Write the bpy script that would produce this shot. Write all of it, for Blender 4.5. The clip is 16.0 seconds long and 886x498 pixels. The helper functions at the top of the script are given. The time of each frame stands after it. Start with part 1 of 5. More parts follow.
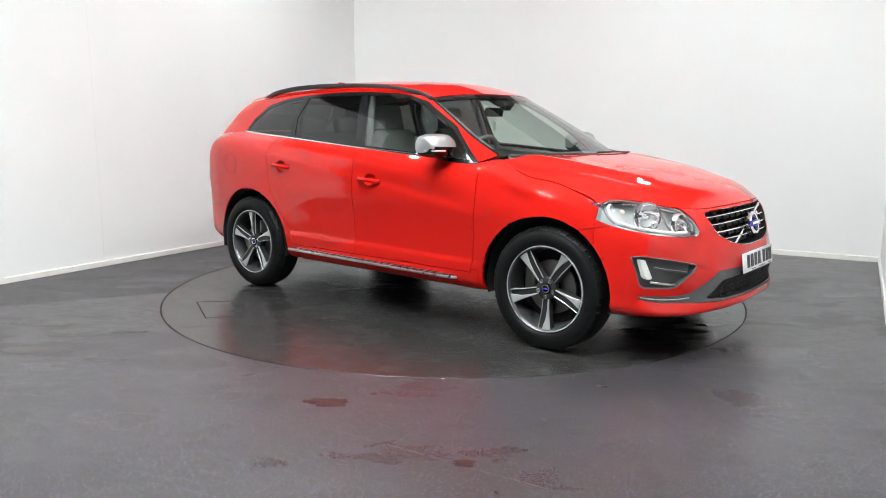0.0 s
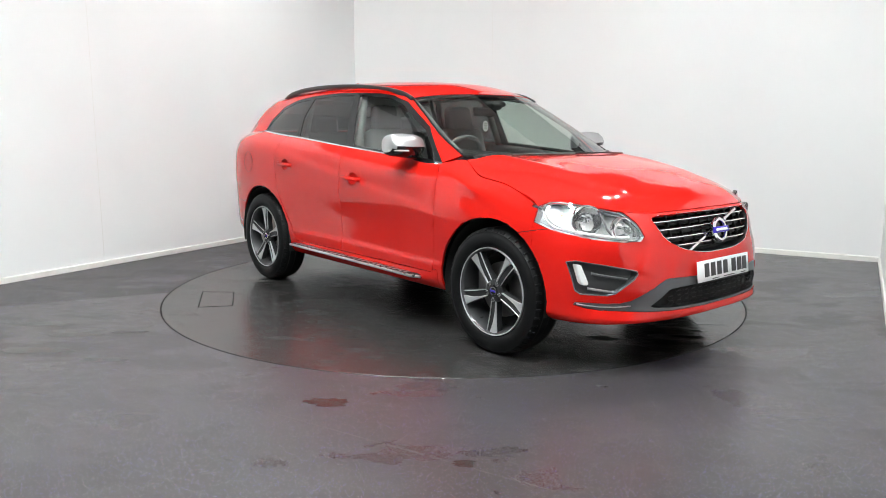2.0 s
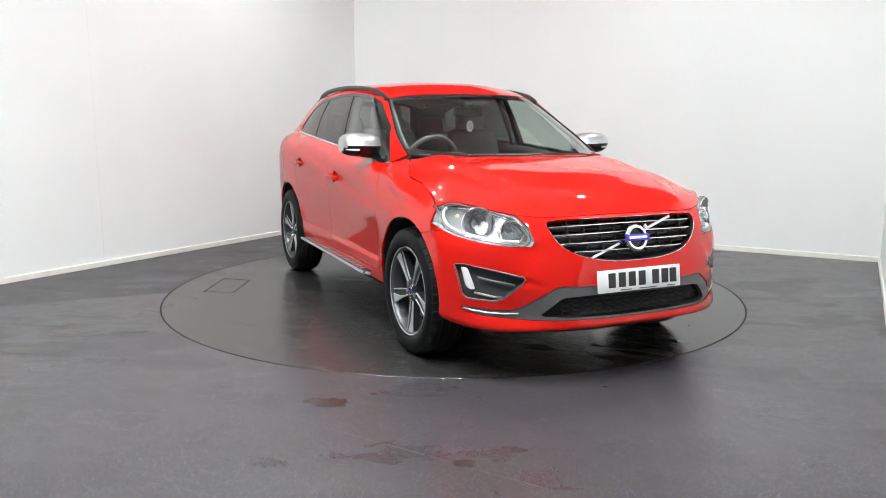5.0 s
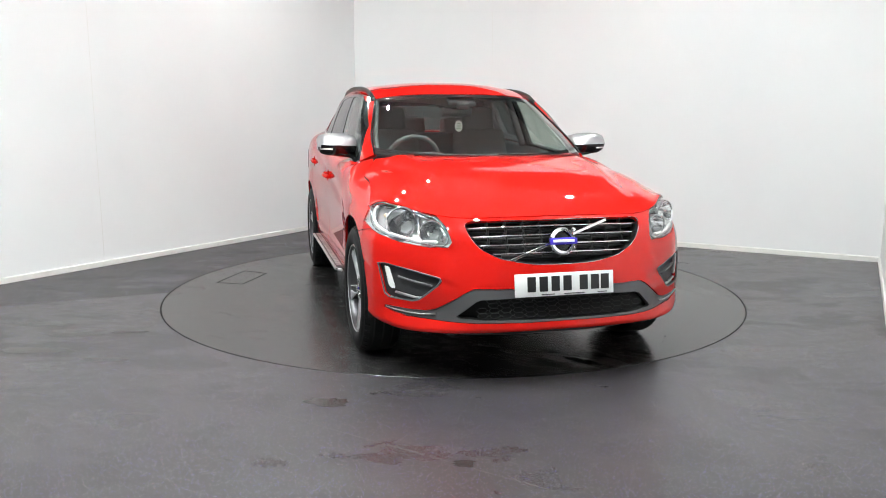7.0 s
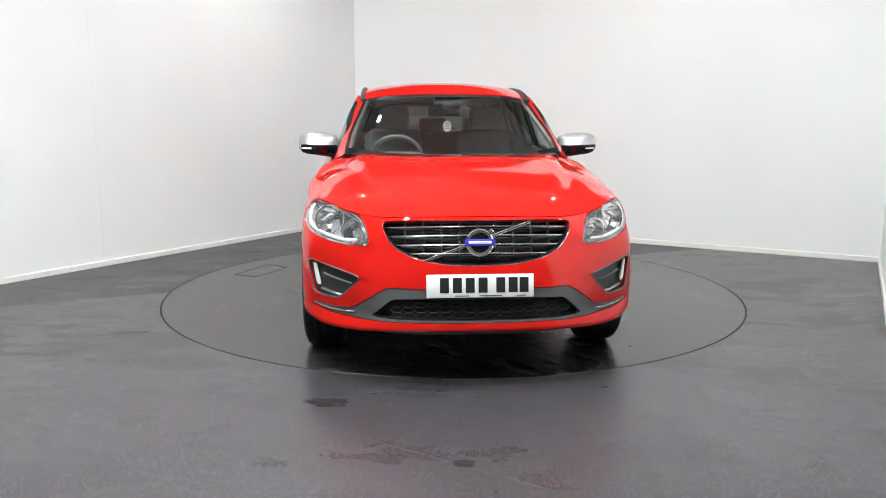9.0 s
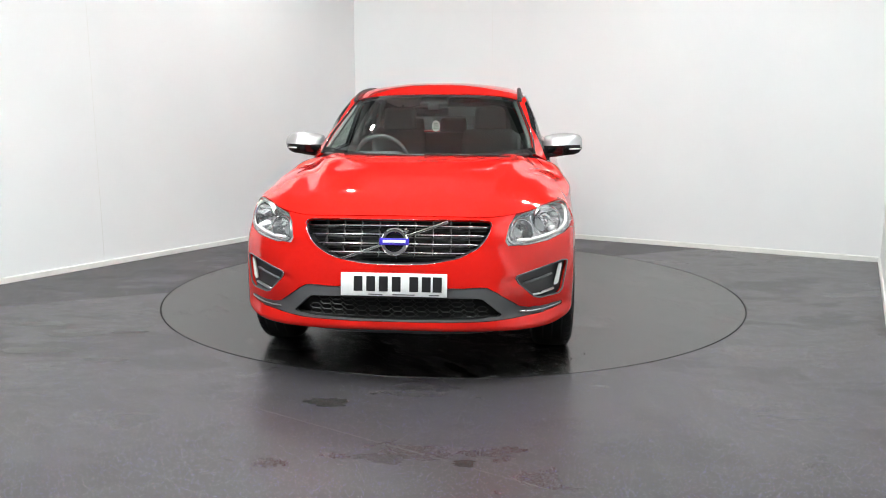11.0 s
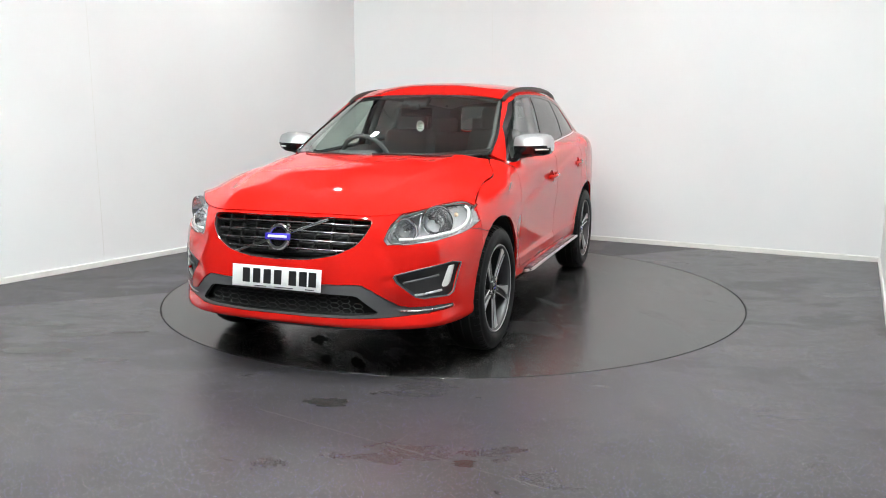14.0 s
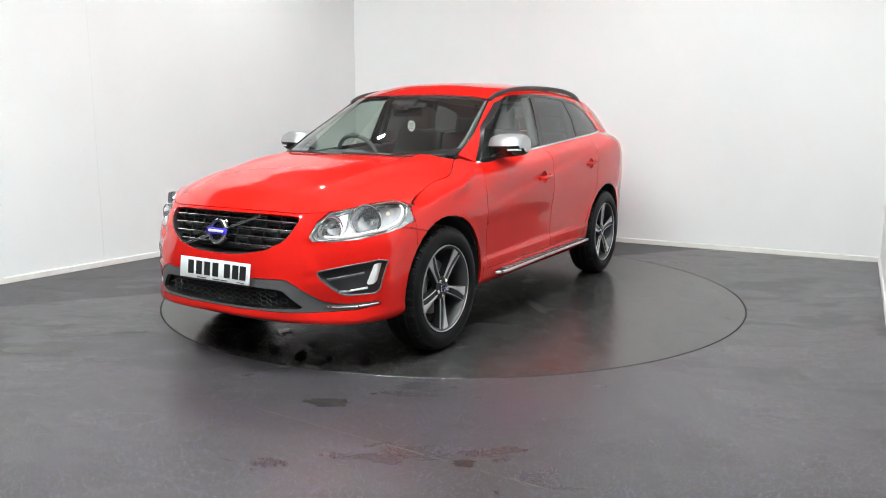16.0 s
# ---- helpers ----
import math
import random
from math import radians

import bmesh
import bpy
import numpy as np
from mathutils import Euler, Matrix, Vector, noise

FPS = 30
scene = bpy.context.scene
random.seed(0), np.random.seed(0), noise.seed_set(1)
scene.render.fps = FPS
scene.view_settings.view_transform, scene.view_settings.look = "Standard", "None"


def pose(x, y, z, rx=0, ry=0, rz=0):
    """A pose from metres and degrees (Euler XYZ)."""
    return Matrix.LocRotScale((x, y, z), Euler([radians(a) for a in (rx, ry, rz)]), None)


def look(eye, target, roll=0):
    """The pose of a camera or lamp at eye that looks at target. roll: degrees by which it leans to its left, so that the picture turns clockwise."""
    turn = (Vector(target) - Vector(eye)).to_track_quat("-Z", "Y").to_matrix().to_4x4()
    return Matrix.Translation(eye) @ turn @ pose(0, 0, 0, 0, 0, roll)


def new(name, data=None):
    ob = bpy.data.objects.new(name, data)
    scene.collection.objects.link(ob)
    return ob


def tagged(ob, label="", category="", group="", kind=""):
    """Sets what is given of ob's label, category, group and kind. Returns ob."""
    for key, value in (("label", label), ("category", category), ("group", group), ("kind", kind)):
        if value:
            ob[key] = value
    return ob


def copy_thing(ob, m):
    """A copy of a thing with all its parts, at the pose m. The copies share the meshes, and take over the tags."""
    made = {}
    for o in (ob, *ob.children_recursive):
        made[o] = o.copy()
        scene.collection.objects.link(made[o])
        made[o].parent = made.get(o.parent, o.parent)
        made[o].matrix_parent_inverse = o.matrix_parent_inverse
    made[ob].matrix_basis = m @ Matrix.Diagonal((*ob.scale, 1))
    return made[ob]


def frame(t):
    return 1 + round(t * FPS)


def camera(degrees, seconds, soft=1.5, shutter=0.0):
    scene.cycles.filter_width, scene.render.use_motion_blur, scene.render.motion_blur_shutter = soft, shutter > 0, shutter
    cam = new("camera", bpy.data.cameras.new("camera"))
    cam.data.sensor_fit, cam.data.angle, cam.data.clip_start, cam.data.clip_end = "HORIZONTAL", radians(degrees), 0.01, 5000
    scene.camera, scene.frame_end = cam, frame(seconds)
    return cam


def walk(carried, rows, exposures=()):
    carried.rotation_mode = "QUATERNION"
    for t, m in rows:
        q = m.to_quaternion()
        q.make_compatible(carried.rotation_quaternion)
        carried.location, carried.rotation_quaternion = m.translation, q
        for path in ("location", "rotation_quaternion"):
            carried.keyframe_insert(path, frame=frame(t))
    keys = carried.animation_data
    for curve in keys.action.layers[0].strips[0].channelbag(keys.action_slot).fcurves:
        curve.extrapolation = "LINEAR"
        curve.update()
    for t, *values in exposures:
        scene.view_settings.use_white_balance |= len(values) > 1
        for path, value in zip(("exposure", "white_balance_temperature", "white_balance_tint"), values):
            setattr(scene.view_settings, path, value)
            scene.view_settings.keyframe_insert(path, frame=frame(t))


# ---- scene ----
cam = camera(61.08, 16.0, soft=0.95)
EYE = Vector((0.0, -5.979, 1.308))
AIM = EYE + Vector((-0.0123, 0.9864, -0.1639))
walk(cam, [(0.0, look(EYE, AIM, 0.14)), (16.0, look(EYE, AIM, 0.14))], exposures=[(0.0, 0.0), (16.0, 0.0)])

# ---- light ----
world = bpy.data.worlds.new("world")
scene.world = world
world.use_nodes = True
world.node_tree.nodes["Background"].inputs[0].default_value = (0.9, 0.95, 1.0, 1)
world.node_tree.nodes["Background"].inputs[1].default_value = 0.05

# ---- plan ----
CORNER = Vector((-1.295, 4.166, 0))      # left wall meets back wall
RIGHT = Vector((4.14, 1.226, 0))         # back wall meets right wall
ALONG_L = Vector((-0.505, -0.863, 0)).normalized()
ALONG_R = Vector((-0.47, -0.883, 0)).normalized()
DEPTH = 9.6
TALL = 4.6
DISC_R = 2.22

# ---- materials ----
def material(name):
    m = bpy.data.materials.new(name)
    m.use_nodes = True
    t = m.node_tree
    return m, t, t.nodes["Principled BSDF"]


def link(t, a, b):
    t.links.new(a, b)


def node(t, kind, **values):
    n = t.nodes.new(kind)
    for k, v in values.items():
        n.inputs[k.replace("_", " ")].default_value = v
    return n


def noise_of(t, scale, detail=4.0, rough=0.55, coords="Object"):
    c = t.nodes.new("ShaderNodeTexCoord")
    n = node(t, "ShaderNodeTexNoise", Scale=scale, Detail=detail, Roughness=rough)
    link(t, c.outputs[coords], n.inputs["Vector"])
    return n


def ramp(t, source, stops):
    r = t.nodes.new("ShaderNodeValToRGB")
    while len(r.color_ramp.elements) < len(stops):
        r.color_ramp.elements.new(0.5)
    for e, (at, c) in zip(r.color_ramp.elements, stops):
        e.position = at
        e.color = (*c, 1) if isinstance(c, tuple) else (c, c, c, 1)
    link(t, source, r.inputs[0])
    return r


def bump(t, b, source, strength, distance):
    n = node(t, "ShaderNodeBump", Strength=strength, Distance=distance)
    link(t, source, n.inputs["Height"])
    link(t, n.outputs[0], b.inputs["Normal"])


def plain(name, col, rough=0.5, metal=0.0, grain=0.0, grain_scale=200.0, vary=0.06, coat=0.0, spec=0.5):
    """A surface of one colour with slight blotches, uneven gloss and, where asked, grain."""
    m, t, b = material(name)
    big = noise_of(t, 6.0)
    c = ramp(t, big.outputs["Fac"], [(0.3, tuple(v * (1 - vary) for v in col)), (0.7, tuple(min(1, v * (1 + vary)) for v in col))])
    link(t, c.outputs[0], b.inputs["Base Color"])
    g = ramp(t, noise_of(t, 23.0).outputs["Fac"], [(0.3, max(0.0, rough - 0.04)), (0.7, min(1.0, rough + 0.04))])
    link(t, g.outputs[0], b.inputs["Roughness"])
    b.inputs["Metallic"].default_value = metal
    b.inputs["Specular IOR Level"].default_value = spec
    b.inputs["Coat Weight"].default_value = coat
    b.inputs["Coat Roughness"].default_value = 0.03
    if grain:
        bump(t, b, noise_of(t, grain_scale, 2.0).outputs["Fac"], grain, 0.002)
    return m


def car_paint():
    m, t, b = material("red_paint")
    flake = noise_of(t, 900.0, 1.0)
    c = ramp(t, flake.outputs["Fac"], [(0.35, (0.58, 0.0105, 0.0070)), (0.65, (0.64, 0.0140, 0.0095))])
    link(t, c.outputs[0], b.inputs["Base Color"])
    b.inputs["Roughness"].default_value = 0.38
    b.inputs["Specular IOR Level"].default_value = 0.0
    b.inputs["Coat Weight"].default_value = 1.0
    b.inputs["Coat Roughness"].default_value = 0.015
    b.inputs["Coat IOR"].default_value = 1.5
    n = node(t, "ShaderNodeBump", Strength=0.02, Distance=0.001)
    link(t, noise_of(t, 160.0, 1.0).outputs["Fac"], n.inputs["Height"])
    link(t, n.outputs[0], b.inputs["Coat Normal"])
    return m


def glazing(name, tint, gloss_rough=0.0, facing=0.09):
    """A thin pane: tinted see-through with a mirror reflection that grows at grazing angles."""
    m, t, b = material(name)
    t.nodes.remove(b)
    out = t.nodes["Material Output"]
    clear = t.nodes.new("ShaderNodeBsdfTransparent")
    clear.inputs[0].default_value = (*tint, 1)
    gloss = t.nodes.new("ShaderNodeBsdfGlossy")
    gloss.inputs["Roughness"].default_value = gloss_rough
    lw = node(t, "ShaderNodeLayerWeight", Blend=0.5)
    power = t.nodes.new("ShaderNodeMath")
    power.operation = "POWER"
    power.inputs[1].default_value = 4.0
    link(t, lw.outputs["Facing"], power.inputs[0])
    f = t.nodes.new("ShaderNodeMath")
    f.operation = "MULTIPLY_ADD"
    f.inputs[1].default_value = 0.85
    f.inputs[2].default_value = facing
    link(t, power.outputs[0], f.inputs[0])
    mix = t.nodes.new("ShaderNodeMixShader")
    link(t, f.outputs[0], mix.inputs[0])
    link(t, clear.outputs[0], mix.inputs[1])
    link(t, gloss.outputs[0], mix.inputs[2])
    link(t, mix.outputs[0], out.inputs[0])
    return m


def vinyl(name, dark, light, fleck, gloss, relief, film=1.0, seam=False):
    """Safety flooring: dark vinyl with light and coloured flecks, dried smears and uneven gloss."""
    m, t, b = material(name)
    base = ramp(t, noise_of(t, 0.9, 5.0, 0.6).outputs["Fac"], [(0.3, dark), (0.7, light)])
    c = t.nodes.new("ShaderNodeTexCoord")
    v = node(t, "ShaderNodeTexVoronoi", Scale=185.0)
    link(t, c.outputs["Object"], v.inputs["Vector"])
    dot = ramp(t, v.outputs["Distance"], [(0.26, 1.0), (0.34, 0.0)])
    pick = t.nodes.new("ShaderNodeSeparateColor")
    link(t, v.outputs["Color"], pick.inputs[0])
    some = ramp(t, pick.outputs[0], [(0.70, 0.0), (0.73, 1.0)])
    mask = t.nodes.new("ShaderNodeMath")
    mask.operation = "MULTIPLY"
    link(t, dot.outputs[0], mask.inputs[0])
    link(t, some.outputs[0], mask.inputs[1])
    hue = ramp(t, pick.outputs[1], [(0.0, (0.35, 0.35, 0.36)), (0.38, (0.62, 0.62, 0.66)), (0.48, (0.26, 0.22, 0.95)), (0.70, (0.34, 0.28, 0.90)), (0.78, (0.70, 0.32, 0.30)), (0.88, (0.60, 0.60, 0.56)), (1.0, (0.8, 0.8, 0.82))])
    scale = t.nodes.new("ShaderNodeMath")
    scale.operation = "MULTIPLY"
    scale.inputs[1].default_value = fleck
    link(t, mask.outputs[0], scale.inputs[0])
    mix = t.nodes.new("ShaderNodeMix")
    mix.data_type = "RGBA"
    link(t, scale.outputs[0], mix.inputs["Factor"])
    link(t, base.outputs[0], mix.inputs["A"])
    link(t, hue.outputs[0], mix.inputs["B"])
    stain = noise_of(t, 1.9, 7.0, 0.66)
    stain.inputs["Distortion"].default_value = 1.4
    wet = ramp(t, stain.outputs["Fac"], [(0.30, 1 - 0.25 * film), (0.42, 1.0), (0.60, 1.0), (0.72, 1 + 0.15 * film)])
    dirt = t.nodes.new("ShaderNodeMix")
    dirt.data_type = "RGBA"
    dirt.blend_type = "MULTIPLY"
    dirt.inputs["Factor"].default_value = 1.0
    link(t, mix.outputs["Result"], dirt.inputs["A"])
    link(t, wet.outputs[0], dirt.inputs["B"])
    link(t, dirt.outputs["Result"], b.inputs["Base Color"])
    # dried water: broad bands of duller film with ragged edges
    c2 = t.nodes.new("ShaderNodeTexCoord")
    stretch = t.nodes.new("ShaderNodeMapping")
    stretch.inputs["Scale"].default_value = (0.75, 1.25, 1.0)
    stretch.inputs["Rotation"].default_value = (0, 0, -0.25)
    link(t, c2.outputs["Object"], stretch.inputs["Vector"])
    smear = node(t, "ShaderNodeTexNoise", Scale=1.5, Detail=8.0, Roughness=0.62, Distortion=0.25)
    link(t, stretch.outputs[0], smear.inputs["Vector"])
    r = ramp(t, smear.outputs["Fac"], [(0.40, gloss), (0.455, gloss + 0.10 * film), (0.52, gloss + 0.05 * film), (0.60, gloss + 0.14 * film)])
    fine = ramp(t, noise_of(t, 160.0, 2.0).outputs["Fac"], [(0.3, 0.0), (0.7, 0.06)])
    add = t.nodes.new("ShaderNodeMath")
    link(t, r.outputs[0], add.inputs[0])
    link(t, fine.outputs[0], add.inputs[1])
    rough = add.outputs[0]
    if seam:
        # the sheet beyond the seam was never wetted and stays duller
        side = t.nodes.new("ShaderNodeVectorMath")
        side.operation = "DOT_PRODUCT"
        side.inputs[1].default_value = (-0.414, 0.910, 0)
        link(t, c2.outputs["Object"], side.inputs[0])
        dry = t.nodes.new("ShaderNodeMapRange")
        dry.interpolation_type = "SMOOTHSTEP"
        dry.inputs["From Min"].default_value = 0.67
        dry.inputs["From Max"].default_value = 0.71
        dry.inputs["To Max"].default_value = 0.16
        link(t, side.outputs["Value"], dry.inputs["Value"])
        more = t.nodes.new("ShaderNodeMath")
        link(t, rough, more.inputs[0])
        link(t, dry.outputs[0], more.inputs[1])
        rough = more.outputs[0]
    link(t, rough, b.inputs["Roughness"])
    b.inputs["Specular IOR Level"].default_value = 0.66
    bump(t, b, noise_of(t, 120.0, 3.0).outputs["Fac"], relief, 0.002)
    return m


def wall_paint():
    m, t, b = material("white_wall_paint")
    c = ramp(t, noise_of(t, 0.5, 5.0).outputs["Fac"], [(0.3, (0.80, 0.80, 0.81)), (0.7, (0.86, 0.86, 0.86))])
    link(t, c.outputs[0], b.inputs["Base Color"])
    b.inputs["Roughness"].default_value = 0.55
    bump(t, b, noise_of(t, 90.0, 3.0).outputs["Fac"], 0.06, 0.002)
    return m


def glow(name, col, strength):
    m, t, b = material(name)
    b.inputs["Base Color"].default_value = (0.8, 0.8, 0.8, 1)
    b.inputs["Emission Color"].default_value = (*col, 1)
    b.inputs["Emission Strength"].default_value = strength
    return m


RED = car_paint()
SCREEN_GLASS = glazing("windscreen_glass", (0.74, 0.82, 0.77), 0.0, 0.10)
SIDE_GLASS = glazing("side_glass", (0.78, 0.86, 0.81), 0.0, 0.09)
DARK_GLASS = glazing("privacy_glass", (0.10, 0.11, 0.108), 0.0, 0.075)
LENS = glazing("clear_lens", (0.97, 0.98, 0.98), 0.0, 0.05)
BLACK = plain("black_plastic", (0.011, 0.011, 0.0115), 0.45, grain=0.15, grain_scale=500)
GLOSS_BLACK = plain("gloss_black_trim", (0.012, 0.012, 0.013), 0.12)
RECESS = plain("dark_grey_recess", (0.055, 0.055, 0.058), 0.45)
GREY_TRIM = plain("satin_grey_trim", (0.11, 0.11, 0.115), 0.42, metal=0.2)
CHROME = plain("chrome", (0.82, 0.83, 0.84), 0.10, metal=1.0, vary=0.02)
SATIN = plain("satin_aluminium", (0.68, 0.68, 0.69), 0.30, metal=1.0)
SILVER = plain("silver_paint", (0.50, 0.50, 0.51), 0.32, metal=0.75, coat=0.6)
RUBBER = plain("tyre_rubber", (0.007, 0.007, 0.0075), 0.50, grain=0.12, grain_scale=350, spec=0.16)
ALLOY_DARK = plain("dark_grey_alloy", (0.032, 0.032, 0.034), 0.42, metal=0.3)
ALLOY_GREY = plain("grey_alloy", (0.10, 0.10, 0.105), 0.36, metal=0.6)
ALLOY_CUT = plain("machined_alloy", (0.62, 0.62, 0.63), 0.42, metal=0.6)
STEEL = plain("brake_steel", (0.30, 0.29, 0.28), 0.35, metal=1.0)
REFLECTOR = plain("lamp_reflector", (0.92, 0.92, 0.93), 0.16, metal=1.0, vary=0.02)
LAMP_WHITE = plain("lamp_housing", (0.70, 0.71, 0.72), 0.22, metal=0.5)
LAMP_DARK = plain("lamp_bezel", (0.30, 0.30, 0.31), 0.25, metal=0.6)
WHITE_GUIDE = plain("white_light_guide", (0.80, 0.80, 0.79), 0.2)
AMBER = plain("amber_lamp", (0.80, 0.64, 0.46), 0.2)
PLATE = plain("plate_white", (0.80, 0.80, 0.80), 0.30, vary=0.02)
INK = plain("plate_black", (0.015, 0.015, 0.016), 0.35)
BLUE = plain("badge_blue", (0.06, 0.04, 0.50), 0.2, coat=0.8)
BADGE_WHITE = plain("badge_white", (0.8, 0.8, 0.85), 0.3)
CLOTH = plain("charcoal_seat_cloth", (0.13, 0.132, 0.132), 0.8, grain=0.4, grain_scale=300)
CABIN_GREY = plain("cabin_plastic", (0.10, 0.102, 0.102), 0.55, grain=0.2, grain_scale=300)
HEADLINER = plain("headliner_cloth", (0.50, 0.49, 0.47), 0.85, grain=0.2)
CARD = plain("white_card", (0.82, 0.82, 0.78), 0.6)
CARD_INK = plain("green_print", (0.25, 0.34, 0.22), 0.6)
WALL = wall_paint()
SKIRTING = plain("white_skirting", (0.78, 0.77, 0.74), 0.35, vary=0.04)
CEILING = plain("white_ceiling_paint", (0.78, 0.78, 0.78), 0.8)
CURTAIN = plain("charcoal_wall_paint", (0.04, 0.04, 0.042), 0.75)
FLOOR = vinyl("grey_safety_vinyl", (0.030, 0.027, 0.0275), (0.041, 0.0365, 0.038), 0.78, 0.24, 0.05, 1.0, seam=True)
DISC = vinyl("turntable_vinyl", (0.027, 0.0255, 0.025), (0.032, 0.0305, 0.030), 0.10, 0.20, 0.02, 0.3)
WELD = plain("pale_weld_line", (0.10, 0.095, 0.09), 0.4)
WET = plain("wet_film", (0.029, 0.026, 0.026), 0.20)
WATER = plain("standing_water", (0.015, 0.014, 0.014), 0.06)
# near-black of joints and liners, also the painted shade inside gaps
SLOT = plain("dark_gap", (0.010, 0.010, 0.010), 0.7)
LAMP_PANEL = glow("lit_diffuser", (0.935, 1.0, 0.985), 1430.0)
LAMP_FRAME = plain("lamp_frame", (0.8, 0.8, 0.8), 0.4)


# ---- mesh helpers ----
def part(name, bm, mat, parent=None, label="", smooth=True, m=None):
    """Link a bmesh as one mesh object under its thing."""
    me = bpy.data.meshes.new(name)
    bmesh.ops.recalc_face_normals(bm, faces=bm.faces) if m != "keep" else None
    if smooth:
        for f in bm.faces:
            f.smooth = True
    bm.to_mesh(me)
    bm.free()
    for one in (mat if isinstance(mat, (list, tuple)) else [mat]):
        me.materials.append(one)
    ob = new(name, me)
    ob.parent = parent
    if label:
        tagged(ob, label)
    return ob


def sharpen(bm, degrees=35):
    lim = radians(degrees)
    bm.normal_update()
    for e in bm.edges:
        if len(e.link_faces) == 2 and e.calc_face_angle(0) > lim:
            e.smooth = False


def rbox(sx, sy, sz, at=(0, 0, 0), turn=(0, 0, 0), bevel=0.01, segments=3, bm=None, taper=1.0):
    """A box with rounded edges, centred on at; taper narrows its top."""
    b = bmesh.new()
    bmesh.ops.create_cube(b, size=1)
    for v in b.verts:
        k = taper if v.co.z > 0 else 1
        v.co = Vector((v.co.x * sx * k, v.co.y * sy * k, v.co.z * sz))
    bmesh.ops.bevel(b, geom=b.edges[:], offset=bevel, segments=segments, affect="EDGES", profile=0.5)
    bmesh.ops.transform(b, matrix=pose(*at, *turn), verts=b.verts)
    return merge(bm, b)


def merge(bm, other):
    if bm is None:
        return other
    me = bpy.data.meshes.new("t")
    other.to_mesh(me)
    other.free()
    bm.from_mesh(me)
    bpy.data.meshes.remove(me)
    return bm


def lathe(profile, n=48, axis="y", bm=None, at=(0, 0, 0)):
    """Turn (radius, height) pairs round an axis."""
    b = bmesh.new()
    rings = []
    for r, h in profile:
        ring = []
        for i in range(n):
            a = 2 * math.pi * i / n
            c, s = r * math.cos(a), r * math.sin(a)
            p = {"y": (c, h, s), "z": (c, s, h), "x": (h, c, s)}[axis]
            ring.append(b.verts.new(Vector(p) + Vector(at)))
        rings.append(ring)
    for a, c in zip(rings, rings[1:]):
        for i in range(n):
            b.faces.new((a[i], a[(i + 1) % n], c[(i + 1) % n], c[i]))
    bmesh.ops.remove_doubles(b, verts=b.verts, dist=1e-6)
    sharpen(b, 40)
    return merge(bm, b)


def tube(path, r, n=8, bm=None, flat=1.0, closed=False):
    """A bar of round or flattened section along a path."""
    b = bmesh.new()
    p = [Vector(q) for q in path]
    rings = []
    for i, q in enumerate(p):
        if closed:
            d = (p[(i + 1) % len(p)] - p[i - 1]).normalized()
        else:
            d = (p[min(i + 1, len(p) - 1)] - p[max(i - 1, 0)]).normalized()
        s = d.cross(Vector((0, 0, 1)))
        s = s.normalized() if s.length > 1e-4 else Vector((1, 0, 0))
        u = s.cross(d).normalized()
        rings.append([b.verts.new(q + (s * math.cos(2 * math.pi * k / n) + u * math.sin(2 * math.pi * k / n) * flat) * r) for k in range(n)])
    for i in range(len(rings) if closed else len(rings) - 1):
        a, c = rings[i], rings[(i + 1) % len(rings)]
        for k in range(n):
            b.faces.new((a[k], a[(k + 1) % n], c[(k + 1) % n], c[k]))
    if not closed:
        b.faces.new(rings[0][::-1])
        b.faces.new(rings[-1])
    return merge(bm, b)
# ---- car surfaces: control nets, metres, x forward, y to the car's left, z up ----
def hermite(points, n):
    """n + 1 points on a smooth curve through the given ones, spaced by chord length."""
    p = np.asarray(points, float)
    if len(p) == 2:
        s = np.linspace(0, 1, n + 1)[:, None]
        return p[0] * (1 - s) + p[1] * s
    k = np.concatenate([[0], np.cumsum(np.maximum(np.linalg.norm(np.diff(p, axis=0), axis=1), 1e-6))])
    d = np.diff(p, axis=0) / np.diff(k)[:, None]
    m = np.empty_like(p)
    h = np.diff(k)[:, None]
    m[1:-1] = (d[:-1] * h[1:] + d[1:] * h[:-1]) / (h[1:] + h[:-1])
    m[0], m[-1] = 1.5 * d[0] - 0.5 * m[1], 1.5 * d[-1] - 0.5 * m[-2]
    s = np.linspace(0, k[-1], n + 1)
    i = np.clip(np.searchsorted(k, s, "right") - 1, 0, len(k) - 2)
    w = (k[i + 1] - k[i])[:, None]
    u = ((s - k[i])[:, None]) / w
    return ((2 * u**3 - 3 * u**2 + 1) * p[i] + (u**3 - 2 * u**2 + u) * w * m[i]
            + (-2 * u**3 + 3 * u**2) * p[i + 1] + (u**3 - u**2) * w * m[i + 1])


def surface(net, nu, nv):
    """A fine grid of points over a net of control rows: nv + 1 rows of nu + 1 points."""
    rows = np.array([hermite(r, nu) for r in net])
    return np.array([hermite(rows[:, i], nv) for i in range(nu + 1)]).transpose(1, 0, 2)


